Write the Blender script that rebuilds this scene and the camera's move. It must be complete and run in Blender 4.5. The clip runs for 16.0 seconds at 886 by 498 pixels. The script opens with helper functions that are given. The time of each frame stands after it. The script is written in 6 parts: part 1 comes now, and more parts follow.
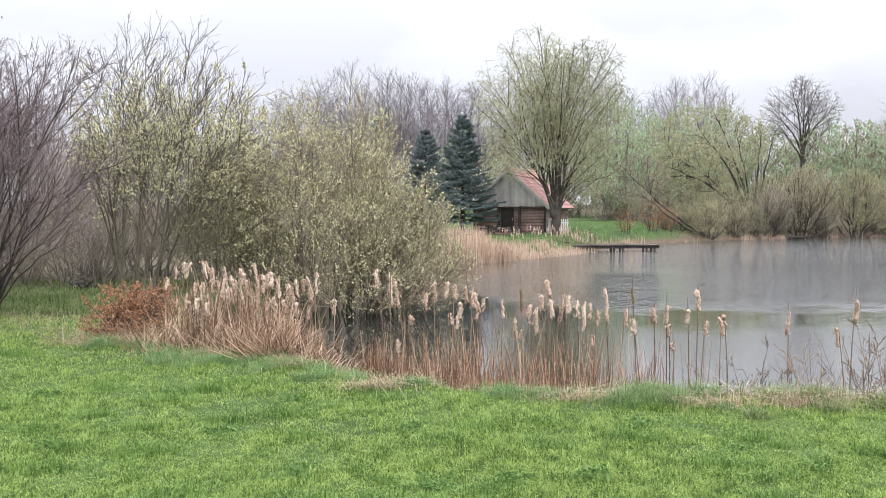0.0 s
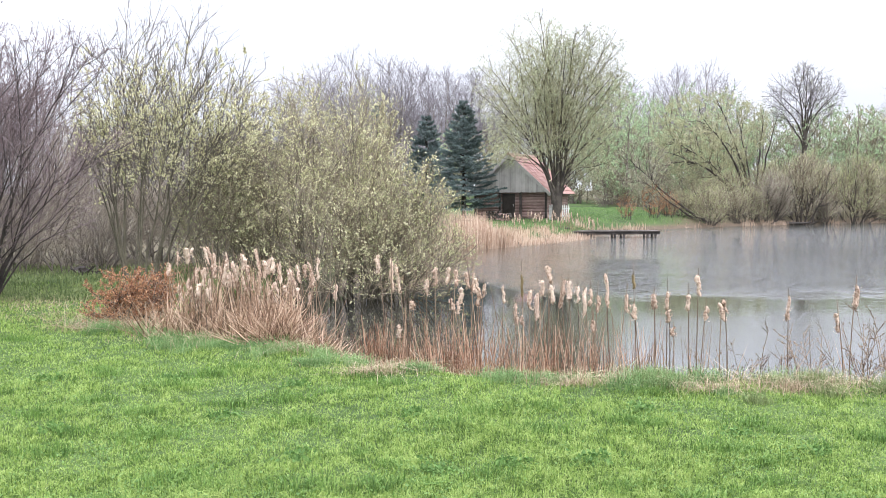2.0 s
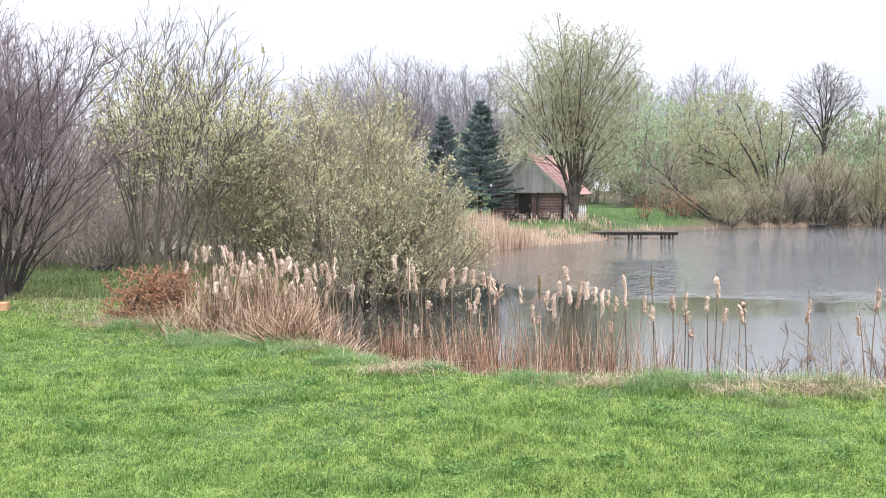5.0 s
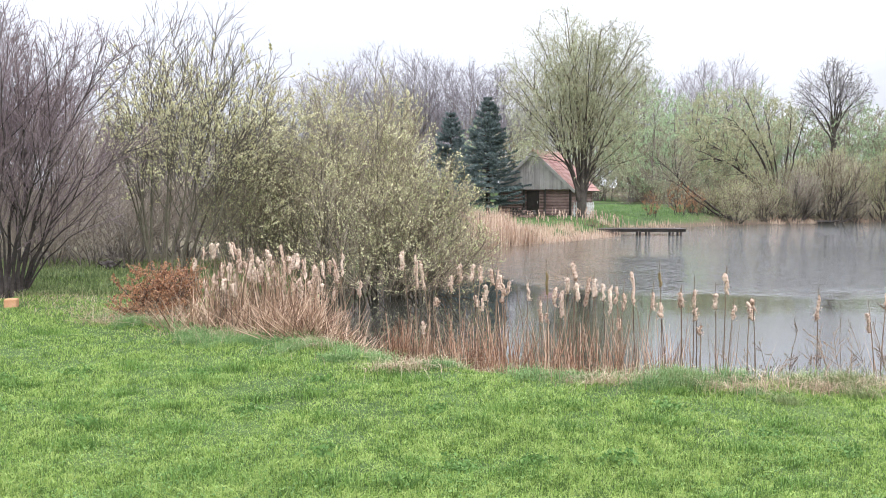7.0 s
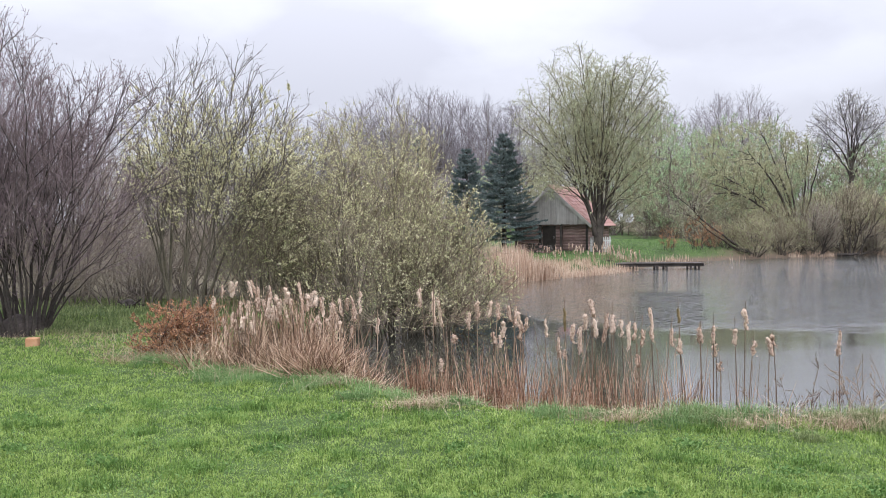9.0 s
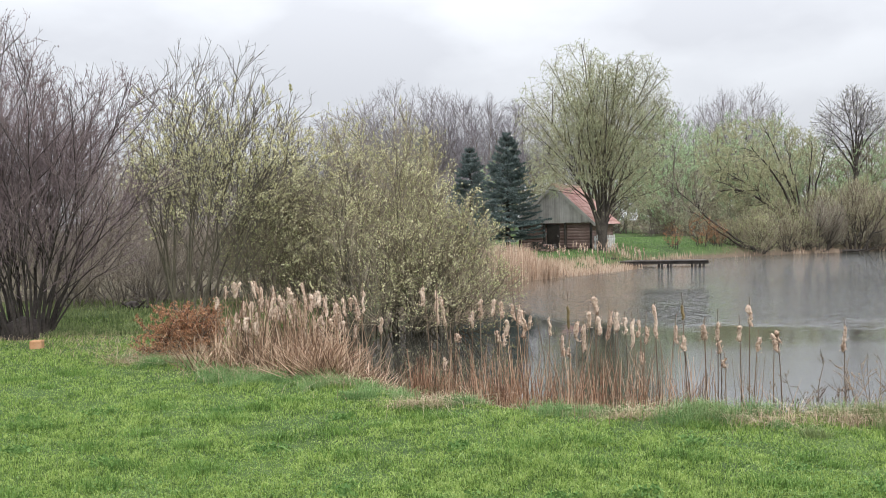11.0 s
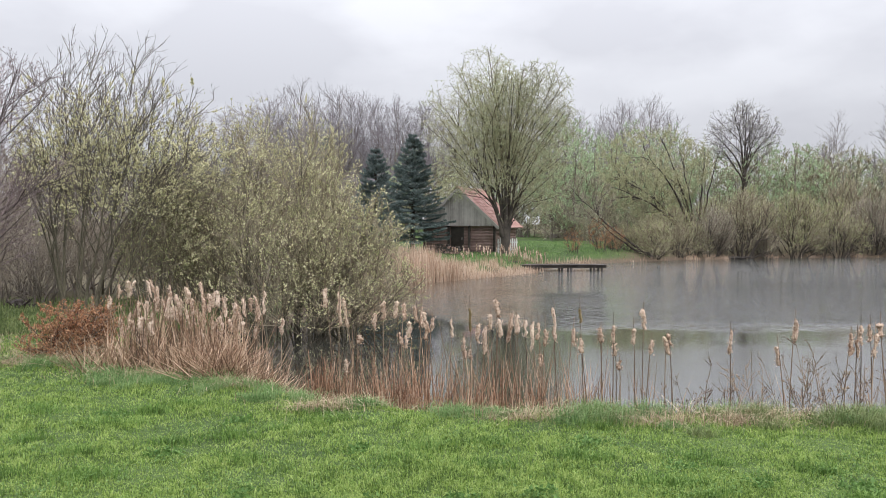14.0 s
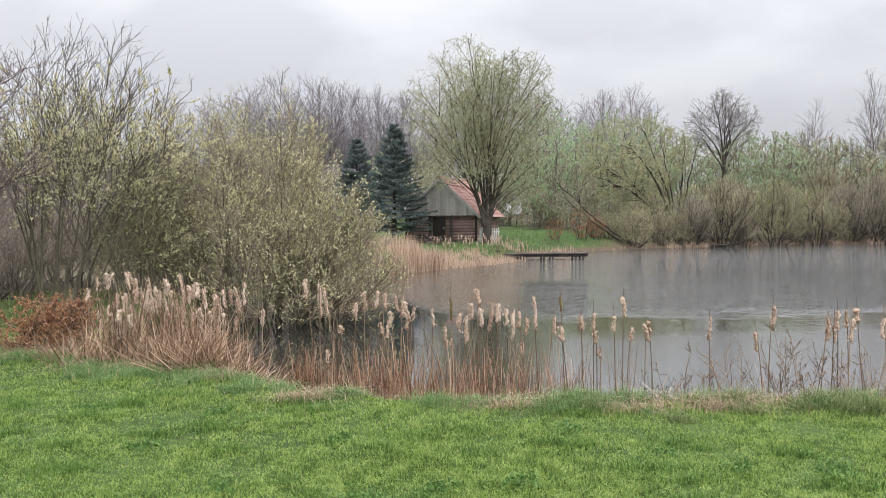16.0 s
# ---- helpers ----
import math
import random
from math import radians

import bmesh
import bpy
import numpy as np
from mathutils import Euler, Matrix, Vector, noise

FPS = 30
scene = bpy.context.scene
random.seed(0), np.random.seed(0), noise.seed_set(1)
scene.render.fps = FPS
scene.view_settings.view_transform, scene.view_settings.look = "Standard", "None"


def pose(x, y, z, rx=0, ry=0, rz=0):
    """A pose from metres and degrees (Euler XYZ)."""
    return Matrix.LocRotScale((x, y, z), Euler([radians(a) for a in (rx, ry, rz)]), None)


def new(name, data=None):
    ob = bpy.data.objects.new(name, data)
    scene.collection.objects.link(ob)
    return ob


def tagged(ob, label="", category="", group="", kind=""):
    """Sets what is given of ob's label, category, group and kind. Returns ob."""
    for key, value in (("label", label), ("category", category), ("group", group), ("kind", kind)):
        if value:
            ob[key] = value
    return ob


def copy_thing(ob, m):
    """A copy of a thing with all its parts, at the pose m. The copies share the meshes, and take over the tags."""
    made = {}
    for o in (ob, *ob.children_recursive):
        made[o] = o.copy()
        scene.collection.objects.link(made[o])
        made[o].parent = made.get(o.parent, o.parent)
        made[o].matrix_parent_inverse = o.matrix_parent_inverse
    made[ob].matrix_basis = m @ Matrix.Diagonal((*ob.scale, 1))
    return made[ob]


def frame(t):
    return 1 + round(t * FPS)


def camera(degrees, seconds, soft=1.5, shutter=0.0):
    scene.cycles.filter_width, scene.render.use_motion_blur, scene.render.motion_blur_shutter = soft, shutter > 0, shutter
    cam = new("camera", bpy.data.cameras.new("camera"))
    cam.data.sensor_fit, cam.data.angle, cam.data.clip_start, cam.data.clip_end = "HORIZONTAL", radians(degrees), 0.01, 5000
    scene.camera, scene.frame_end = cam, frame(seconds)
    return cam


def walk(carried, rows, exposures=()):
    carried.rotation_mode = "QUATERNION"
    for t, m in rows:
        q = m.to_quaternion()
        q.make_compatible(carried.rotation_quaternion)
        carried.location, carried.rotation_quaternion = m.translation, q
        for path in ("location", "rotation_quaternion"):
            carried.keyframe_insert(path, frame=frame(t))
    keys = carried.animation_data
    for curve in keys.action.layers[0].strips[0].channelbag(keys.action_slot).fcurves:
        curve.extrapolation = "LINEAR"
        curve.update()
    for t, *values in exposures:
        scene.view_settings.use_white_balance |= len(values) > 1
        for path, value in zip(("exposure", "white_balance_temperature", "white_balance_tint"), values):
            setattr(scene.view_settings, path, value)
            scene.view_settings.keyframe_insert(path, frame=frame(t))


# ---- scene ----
cam = camera(55.5, 16.0, 0.6)

PATH = [
    (0.0, pose(0.010, -0.007, 1.601, 87.033, 0.381, -1.706)),
    (0.5, pose(0.003, -0.011, 1.602, 86.878, 0.518, -1.227)),
    (1.0, pose(0.004, -0.006, 1.603, 86.747, 0.695, -1.064)),
    (1.5, pose(0.010, -0.002, 1.600, 86.538, 0.606, -1.229)),
    (2.0, pose(0.009, -0.020, 1.599, 86.075, 0.343, -1.641)),
    (2.5, pose(0.011, -0.002, 1.596, 86.038, 0.399, -1.528)),
    (3.0, pose(0.004, -0.002, 1.599, 86.318, 0.286, -1.362)),
    (3.5, pose(0.003, -0.018, 1.598, 86.429, 0.110, -1.024)),
    (4.0, pose(-0.002, -0.002, 1.596, 86.299, -0.064, -0.731)),
    (6.5, pose(-0.001, -0.006, 1.595, 85.928, 0.372, -0.280)),
    (7.0, pose(-0.003, 0.006, 1.596, 85.860, 0.148, -0.030)),
    (7.5, pose(-0.004, -0.006, 1.595, 85.999, 0.112, -0.054)),
    (8.0, pose(-0.003, 0.001, 1.597, 86.254, 0.371, 0.089)),
    (8.5, pose(-0.002, 0.001, 1.600, 87.043, 0.387, 0.090)),
    (9.0, pose(-0.009, -0.024, 1.612, 88.290, 0.606, 1.073)),
    (9.2, pose(-0.009, -0.024, 1.612, 88.595, 0.568, 1.588)),
    (9.6, pose(-0.007, -0.021, 1.610, 88.740, 0.640, 2.020)),
    (11.3, pose(0.010, -0.006, 1.600, 87.931, 1.100, 1.230)),
    (11.5, pose(0.011, -0.004, 1.599, 87.654, 0.761, 0.992)),
    (12.0, pose(-0.001, 0.013, 1.595, 87.393, -0.047, -0.071)),
    (12.5, pose(-0.002, 0.013, 1.599, 87.400, -0.413, -0.578)),
    (13.0, pose(0.006, 0.007, 1.602, 87.809, -0.349, -2.199)),
    (13.5, pose(0.008, 0.004, 1.608, 87.989, -0.164, -3.782)),
    (14.0, pose(0.015, -0.011, 1.607, 88.301, -0.038, -5.102)),
    (14.5, pose(0.024, -0.013, 1.601, 88.123, -0.069, -5.858)),
    (15.0, pose(0.027, -0.008, 1.602, 88.010, 0.068, -6.268)),
    (15.5, pose(0.030, -0.008, 1.601, 87.956, 0.105, -6.309)),
    (16.0, pose(0.034, -0.006, 1.601, 87.613, 0.389, -6.320)),
]
walk(cam, PATH, [(0.0, 0.33, 6250, 13), (0.5, 0.47, 6200, 13), (0.9, 0.55, 6180, 13), (1.5, 0.61, 6100, 13), (3.5, 0.7, 6090, 13), (4.2, 0.66, 6100, 13), (6.5, 0.5, 6140, 13), (7.2, 0.54, 6130, 13), (8.4, 0.67, 6140, 14), (9.0, 0.08, 6100, 15), (11.5, 0.06, 6400, 9), (12.5, 0.2, 6400, 11), (13.2, 0.0, 6300, 12), (14.2, -0.02, 6400, 12), (16.0, -0.01, 6440, 12)])
SUN_ELEVATION, SUN_TURN = 50, 160
SKY_LOW, SKY_HIGH = 0.71, 3.5
WAVES = 0.085

# ---- world, sun, exposure ----
world = bpy.data.worlds.new("overcast_sky")
world.use_nodes = True
scene.world = world


def sky_nodes():
    nt = world.node_tree
    nt.nodes.clear()
    N, L = nt.nodes.new, nt.links.new
    out, bg = N("ShaderNodeOutputWorld"), N("ShaderNodeBackground")
    co = N("ShaderNodeTexCoord")
    sky = N("ShaderNodeTexSky")
    sky.sky_type, sky.sun_disc = "NISHITA", False
    sky.sun_elevation, sky.sun_rotation = radians(SUN_ELEVATION), radians(SUN_TURN)
    sky.dust_density = 4.0
    sep = N("ShaderNodeSeparateXYZ")
    L(co.outputs["Generated"], sep.inputs[0])
    # an overcast sky grows brighter towards the zenith
    up = N("ShaderNodeMapRange")
    up.inputs[1].default_value, up.inputs[2].default_value = 0.0, 1.0
    up.inputs[3].default_value, up.inputs[4].default_value = SKY_LOW, SKY_HIGH
    high = N("ShaderNodeMath")
    high.operation, high.use_clamp = "POWER", True
    high.inputs[1].default_value = 1.5
    pos = N("ShaderNodeMath")
    pos.operation = "MAXIMUM"
    pos.inputs[1].default_value = 0.0
    L(sep.outputs[2], pos.inputs[0])
    L(pos.outputs[0], high.inputs[0])
    L(high.outputs[0], up.inputs[0])
    stretch = N("ShaderNodeMapping")
    stretch.inputs["Scale"].default_value = (1.0, 1.0, 2.2)
    stretch.inputs["Rotation"].default_value = (0, 0, radians(22))
    L(co.outputs["Generated"], stretch.inputs[0])
    clouds = N("ShaderNodeTexNoise")
    clouds.inputs["Scale"].default_value, clouds.inputs["Detail"].default_value = 4.0, 5.0
    clouds.inputs["Roughness"].default_value = 0.5
    L(stretch.outputs[0], clouds.inputs["Vector"])
    ramp = N("ShaderNodeValToRGB")
    ramp.color_ramp.elements[0].position, ramp.color_ramp.elements[0].color = 0.4, (0.88, 0.895, 0.945, 1)
    ramp.color_ramp.elements[1].position, ramp.color_ramp.elements[1].color = 0.62, (1.05, 1.07, 1.115, 1)
    L(clouds.outputs[0], ramp.inputs[0])
    grey = N("ShaderNodeVectorMath")
    grey.operation = "SCALE"
    L(ramp.outputs[0], grey.inputs[0])
    L(up.outputs[0], grey.inputs["Scale"])
    blue = N("ShaderNodeVectorMath")
    blue.operation = "SCALE"
    blue.inputs["Scale"].default_value = 0.05
    L(sky.outputs[0], blue.inputs[0])
    mix = N("ShaderNodeMix")
    mix.data_type = "RGBA"
    mix.inputs[0].default_value = 0.88
    L(blue.outputs[0], mix.inputs[6])
    L(grey.outputs[0], mix.inputs[7])
    L(mix.outputs[2], bg.inputs[0])
    L(bg.outputs[0], out.inputs[0])


sky_nodes()
sun = new("sun", bpy.data.lights.new("sun", "SUN"))
sun.data.energy, sun.data.angle, sun.data.color = 1.6, radians(25), (1.0, 0.97, 0.92)
sun.matrix_world = pose(0, 0, 30, 90 - SUN_ELEVATION, 0, 180 - SUN_TURN)


# ---- materials ----
def material(name, colors, rough=0.8, scale=6.0, fine=60.0, bump=0.0, island=0.0, through_light=0.0, spec=0.3, ob_random=0.0, metal=0.0, tight=0.2):
    """A surface that wanders between its colours at two scales; island: how much single pieces differ."""
    m = bpy.data.materials.new(name)
    m.use_nodes = True
    nt = m.node_tree
    nt.nodes.clear()
    N, L = nt.nodes.new, nt.links.new
    out, co = N("ShaderNodeOutputMaterial"), N("ShaderNodeTexCoord")
    wide, close = N("ShaderNodeTexNoise"), N("ShaderNodeTexNoise")
    wide.inputs["Scale"].default_value, wide.inputs["Detail"].default_value = scale, 4
    close.inputs["Scale"].default_value, close.inputs["Detail"].default_value = fine, 3
    L(co.outputs["Object"], wide.inputs["Vector"])
    L(co.outputs["Object"], close.inputs["Vector"])
    both = N("ShaderNodeMath")
    both.operation = "MULTIPLY_ADD"
    both.inputs[1].default_value, both.inputs[2].default_value = 0.35, 0.0
    L(close.outputs[0], both.inputs[0])
    add = N("ShaderNodeMath")
    add.operation = "MULTIPLY_ADD"
    add.inputs[1].default_value = 0.65
    L(wide.outputs[0], add.inputs[0])
    L(both.outputs[0], add.inputs[2])
    value = add.outputs[0]
    if island or ob_random:
        rnd = N("ShaderNodeNewGeometry").outputs["Random Per Island"] if island else N("ShaderNodeObjectInfo").outputs["Random"]
        k = island or ob_random
        mm = N("ShaderNodeMath")
        mm.operation = "MULTIPLY_ADD"
        mm.inputs[1].default_value = k
        L(rnd, mm.inputs[0])
        shift = N("ShaderNodeMath")
        shift.operation = "SUBTRACT"
        shift.inputs[1].default_value = k / 2
        L(value, mm.inputs[2])
        L(mm.outputs[0], shift.inputs[0])
        value = shift.outputs[0]
    ramp = N("ShaderNodeValToRGB")
    els = ramp.color_ramp.elements
    while len(els) < len(colors):
        els.new(0.5)
    for i, c in enumerate(colors):
        els[i].position = 0.5 - tight + 2 * tight * i / max(1, len(colors) - 1)
        els[i].color = (*c, 1)
    L(value, ramp.inputs[0])
    bs = N("ShaderNodeBsdfPrincipled")
    bs.inputs["Roughness"].default_value = rough
    bs.inputs["Specular IOR Level"].default_value = spec
    bs.inputs["Metallic"].default_value = metal
    L(ramp.outputs[0], bs.inputs["Base Color"])
    if bump:
        b = N("ShaderNodeBump")
        b.inputs["Strength"].default_value, b.inputs["Distance"].default_value = 0.8, bump
        L(close.outputs[0], b.inputs["Height"])
        L(b.outputs[0], bs.inputs["Normal"])
    surface = bs.outputs[0]
    if through_light:
        tr, mx = N("ShaderNodeBsdfTranslucent"), N("ShaderNodeMixShader")
        mx.inputs[0].default_value = through_light
        L(ramp.outputs[0], tr.inputs[0])
        L(surface, mx.inputs[1])
        L(tr.outputs[0], mx.inputs[2])
        surface = mx.outputs[0]
    L(surface, out.inputs[0])
    return m


def water_material():
    m = bpy.data.materials.new("pond_water")
    m.use_nodes = True
    nt = m.node_tree
    N, L = nt.nodes.new, nt.links.new
    bs = nt.nodes["Principled BSDF"]
    bs.inputs["Base Color"].default_value = (0.034, 0.035, 0.03, 1)
    bs.inputs["Roughness"].default_value = 0.012
    bs.inputs["IOR"].default_value = 1.4
    bs.inputs["Coat Weight"].default_value, bs.inputs["Coat Roughness"].default_value, bs.inputs["Coat IOR"].default_value = 0.75, 0.012, 1.36
    co = N("ShaderNodeTexCoord")
    stretch = N("ShaderNodeMapping")
    stretch.inputs["Scale"].default_value = (1.5, 1.5, 1.0)
    stretch.inputs["Rotation"].default_value = (0, 0, radians(12))
    L(co.outputs["Object"], stretch.inputs[0])
    waves, drops = N("ShaderNodeTexNoise"), N("ShaderNodeTexNoise")
    waves.inputs["Scale"].default_value, waves.inputs["Detail"].default_value = 4.4, 2
    drops.inputs["Scale"].default_value, drops.inputs["Detail"].default_value = 26.0, 2
    L(stretch.outputs[0], waves.inputs["Vector"])
    L(stretch.outputs[0], drops.inputs["Vector"])
    # gusts: ruffled water farther out, calm along the near bank and in patches
    sep = N("ShaderNodeSeparateXYZ")
    L(co.outputs["Object"], sep.inputs[0])
    out = N("ShaderNodeMapRange")
    out.interpolation_type = "SMOOTHSTEP"
    out.inputs[1].default_value, out.inputs[2].default_value = 17.4, 19.6
    out.inputs[3].default_value, out.inputs[4].default_value = 0.035, 1.0
    # the lee of the bushes stays calm farther out
    lee = N("ShaderNodeMapRange")
    lee.interpolation_type = "SMOOTHSTEP"
    lee.inputs[1].default_value, lee.inputs[2].default_value = -2.0, 3.5
    lee.inputs[3].default_value, lee.inputs[4].default_value = -9.0, 0.0
    L(sep.outputs[0], lee.inputs[0])
    wander = N("ShaderNodeTexNoise")
    wander.inputs["Scale"].default_value, wander.inputs["Detail"].default_value = 0.5, 3
    L(co.outputs["Object"], wander.inputs["Vector"])
    edge = N("ShaderNodeMath")
    edge.operation = "MULTIPLY_ADD"
    edge.inputs[1].default_value = 3.4
    L(wander.outputs[0], edge.inputs[0])
    L(sep.outputs[1], edge.inputs[2])
    edge2 = N("ShaderNodeMath")
    edge2.operation = "ADD"
    L(edge.outputs[0], edge2.inputs[0])
    L(lee.outputs[0], edge2.inputs[1])
    L(edge2.outputs[0], out.inputs[0])
    gust = N("ShaderNodeTexNoise")
    gust.inputs["Scale"].default_value, gust.inputs["Detail"].default_value = 0.13, 3
    gmap = N("ShaderNodeMapping")
    gmap.inputs["Scale"].default_value = (0.35, 1.6, 1.0)
    L(co.outputs["Object"], gmap.inputs[0])
    L(gmap.outputs[0], gust.inputs["Vector"])
    gr = N("ShaderNodeMapRange")
    gr.inputs[1].default_value, gr.inputs[2].default_value = 0.35, 0.65
    gr.inputs[3].default_value, gr.inputs[4].default_value = 0.6, 1.0
    L(gust.outputs[0], gr.inputs[0])
    amount = N("ShaderNodeMath")
    amount.operation = "MULTIPLY"
    # sheltered water under the far shore
    calm, open_ = N("ShaderNodeMapRange"), N("ShaderNodeMath")
    calm.interpolation_type = "SMOOTHSTEP"
    calm.inputs[1].default_value, calm.inputs[2].default_value = 27.0, 42.0
    calm.inputs[3].default_value, calm.inputs[4].default_value = 1.0, 0.55
    L(sep.outputs[1], calm.inputs[0])
    open_.operation = "MULTIPLY"
    # raindrops roughen the shallow water along the near bank
    close_ = N("ShaderNodeMapRange")
    close_.interpolation_type = "SMOOTHSTEP"
    close_.inputs[1].default_value, close_.inputs[2].default_value = 14.6, 17.0
    close_.inputs[3].default_value, close_.inputs[4].default_value = 0.2, 0.015
    L(edge2.outputs[0], close_.inputs[0])
    clear, rough_ = N("ShaderNodeMapRange"), N("ShaderNodeMath")
    clear.interpolation_type = "SMOOTHSTEP"
    clear.inputs[1].default_value, clear.inputs[2].default_value = 1.2, 4.5
    clear.inputs[3].default_value, clear.inputs[4].default_value = 0.12, 1.0
    L(sep.outputs[0], clear.inputs[0])
    rough_.operation = "MULTIPLY"
    L(close_.outputs[0], rough_.inputs[0]), L(clear.outputs[0], rough_.inputs[1])
    L(rough_.outputs[0], bs.inputs["Roughness"]), L(rough_.outputs[0], bs.inputs["Coat Roughness"])
    L(out.outputs[0], open_.inputs[0]), L(calm.outputs[0], open_.inputs[1])
    # the open side of the pond lies in the wind
    windy, gain = N("ShaderNodeMapRange"), N("ShaderNodeMath")
    windy.interpolation_type = "SMOOTHSTEP"
    windy.inputs[1].default_value, windy.inputs[2].default_value = 0.0, 15.0
    windy.inputs[3].default_value, windy.inputs[4].default_value = 0.3, 2.4
    L(sep.outputs[0], windy.inputs[0])
    gain.operation = "MULTIPLY"
    L(open_.outputs[0], gain.inputs[0]), L(windy.outputs[0], gain.inputs[1])
    L(gain.outputs[0], amount.inputs[0])
    L(gr.outputs[0], amount.inputs[1])
    total = N("ShaderNodeMath")
    total.operation = "MULTIPLY_ADD"
    total.inputs[1].default_value = 0.14
    L(drops.outputs[0], total.inputs[0])
    L(waves.outputs[0], total.inputs[2])
    height = N("ShaderNodeMath")
    height.operation = "MULTIPLY"
    L(total.outputs[0], height.inputs[0])
    L(amount.outputs[0], height.inputs[1])
    b = N("ShaderNodeBump")
    b.inputs["Strength"].default_value, b.inputs["Distance"].default_value = 1.0, WAVES
    L(height.outputs[0], b.inputs["Height"])
    L(b.outputs[0], bs.inputs["Normal"])
    L(b.outputs[0], bs.inputs["Coat Normal"])
    return m


M_WATER = water_material()
M_GROUND = material("lawn_soil", [(0.025, 0.042, 0.013), (0.055, 0.092, 0.024), (0.10, 0.145, 0.04)], 0.95, 0.5, 14, 0.02)


def soil_at_the_water():
    """Bare mud where the ground dips to the waterline."""
    nt = M_GROUND.node_tree
    N, L = nt.nodes.new, nt.links.new
    bs = [n for n in nt.nodes if n.type == "BSDF_PRINCIPLED"][0]
    grass = bs.inputs["Base Color"].links[0].from_socket
    co, sep, rng_, mix = N("ShaderNodeTexCoord"), N("ShaderNodeSeparateXYZ"), N("ShaderNodeMapRange"), N("ShaderNodeMix")
    mix.data_type = "RGBA"
    rng_.inputs[1].default_value, rng_.inputs[2].default_value = -0.22, -0.38
    mud = N("ShaderNodeTexNoise")
    mud.inputs["Scale"].default_value = 3.0
    ramp = N("ShaderNodeValToRGB")
    ramp.color_ramp.elements[0].color, ramp.color_ramp.elements[1].color = (0.05, 0.038, 0.026, 1), (0.17, 0.125, 0.085, 1)
    L(co.outputs["Object"], sep.inputs[0]), L(co.outputs["Object"], mud.inputs["Vector"])
    L(sep.outputs[2], rng_.inputs[0]), L(mud.outputs[0], ramp.inputs[0])
    # leaf litter and dead grass under the bushes of the far shore and under the thicket
    wander, litter = N("ShaderNodeTexNoise"), N("ShaderNodeValToRGB")
    wander.inputs["Scale"].default_value, wander.inputs["Detail"].default_value = 0.6, 4
    L(co.outputs["Object"], wander.inputs["Vector"])
    litter.color_ramp.elements[0].color, litter.color_ramp.elements[1].color = (0.06, 0.053, 0.03, 1), (0.15, 0.125, 0.075, 1)
    L(mud.outputs[0], litter.inputs[0])
    lots = []
    for axis, a, b in [(0, 13.4, 15.4), (1, 44.0, 45.5), (0, -1.0, -3.0), (1, 15.6, 18.0)]:
        sway, edge = N("ShaderNodeMath"), N("ShaderNodeMapRange")
        sway.operation = "MULTIPLY_ADD"
        sway.inputs[1].default_value = 2.4
        L(wander.outputs[0], sway.inputs[0]), L(sep.outputs[axis], sway.inputs[2])
        edge.inputs[1].default_value, edge.inputs[2].default_value = a + 1.2, b + 1.2
        L(sway.outputs[0], edge.inputs[0])
        lots.append(edge.outputs[0])
    for a, b in [(0, 1), (2, 3)]:
        both, under = N("ShaderNodeMath"), N("ShaderNodeMix")
        both.operation = "MULTIPLY"
        under.data_type = "RGBA"
        L(lots[a], both.inputs[0]), L(lots[b], both.inputs[1]), L(both.outputs[0], under.inputs[0])
        L(grass, under.inputs[6]), L(litter.outputs[0], under.inputs[7])
        grass = under.outputs[2]
    L(rng_.outputs[0], mix.inputs[0]), L(grass, mix.inputs[6]), L(ramp.outputs[0], mix.inputs[7])
    L(mix.outputs[2], bs.inputs["Base Color"])


soil_at_the_water()
M_GRASS = material("grass_blades", [(0.078, 0.133, 0.03), (0.185, 0.285, 0.06), (0.285, 0.40, 0.1), (0.385, 0.475, 0.155)], 0.6, 6.5, 32, 0, 0.34, 0.35, 0.25, tight=0.16)
M_GRASS_DARK = material("deep_green_grass", [(0.07, 0.135, 0.03), (0.14, 0.245, 0.055), (0.23, 0.345, 0.09)], 0.6, 2, 10, 0, 0.4, 0.3, 0.25)
M_BANK = material("olive_bank_grass", [(0.09, 0.125, 0.045), (0.175, 0.225, 0.085), (0.29, 0.335, 0.15)], 0.6, 1.2, 8, 0, 0.4, 0.3, 0.25)
M_TUFT = material("bank_grass_blades", [(0.10, 0.18, 0.06), (0.175, 0.285, 0.10), (0.275, 0.385, 0.165)], 0.6, 1.2, 8, 0, 0.35, 0.3, 0.25)
M_CLOVER = material("weed_leaves", [(0.075, 0.155, 0.036), (0.125, 0.23, 0.058), (0.185, 0.295, 0.085)], 0.6, 3, 20, 0, 0.4, 0.25)
M_STRAW = material("straw", [(0.25, 0.185, 0.115), (0.41, 0.315, 0.205), (0.57, 0.465, 0.33)], 0.75, 2, 20, 0, 0.5, 0.15)
M_STALK = material("dry_stalks", [(0.15, 0.088, 0.055), (0.38, 0.25, 0.165), (0.64, 0.48, 0.35)], 0.75, 3, 25, 0, 0.5, 0.1)
M_SHALLOW = material("reddish_stalks", [(0.125, 0.062, 0.037), (0.30, 0.16, 0.096), (0.52, 0.33, 0.22)], 0.75, 3, 25, 0, 0.5, 0.1)
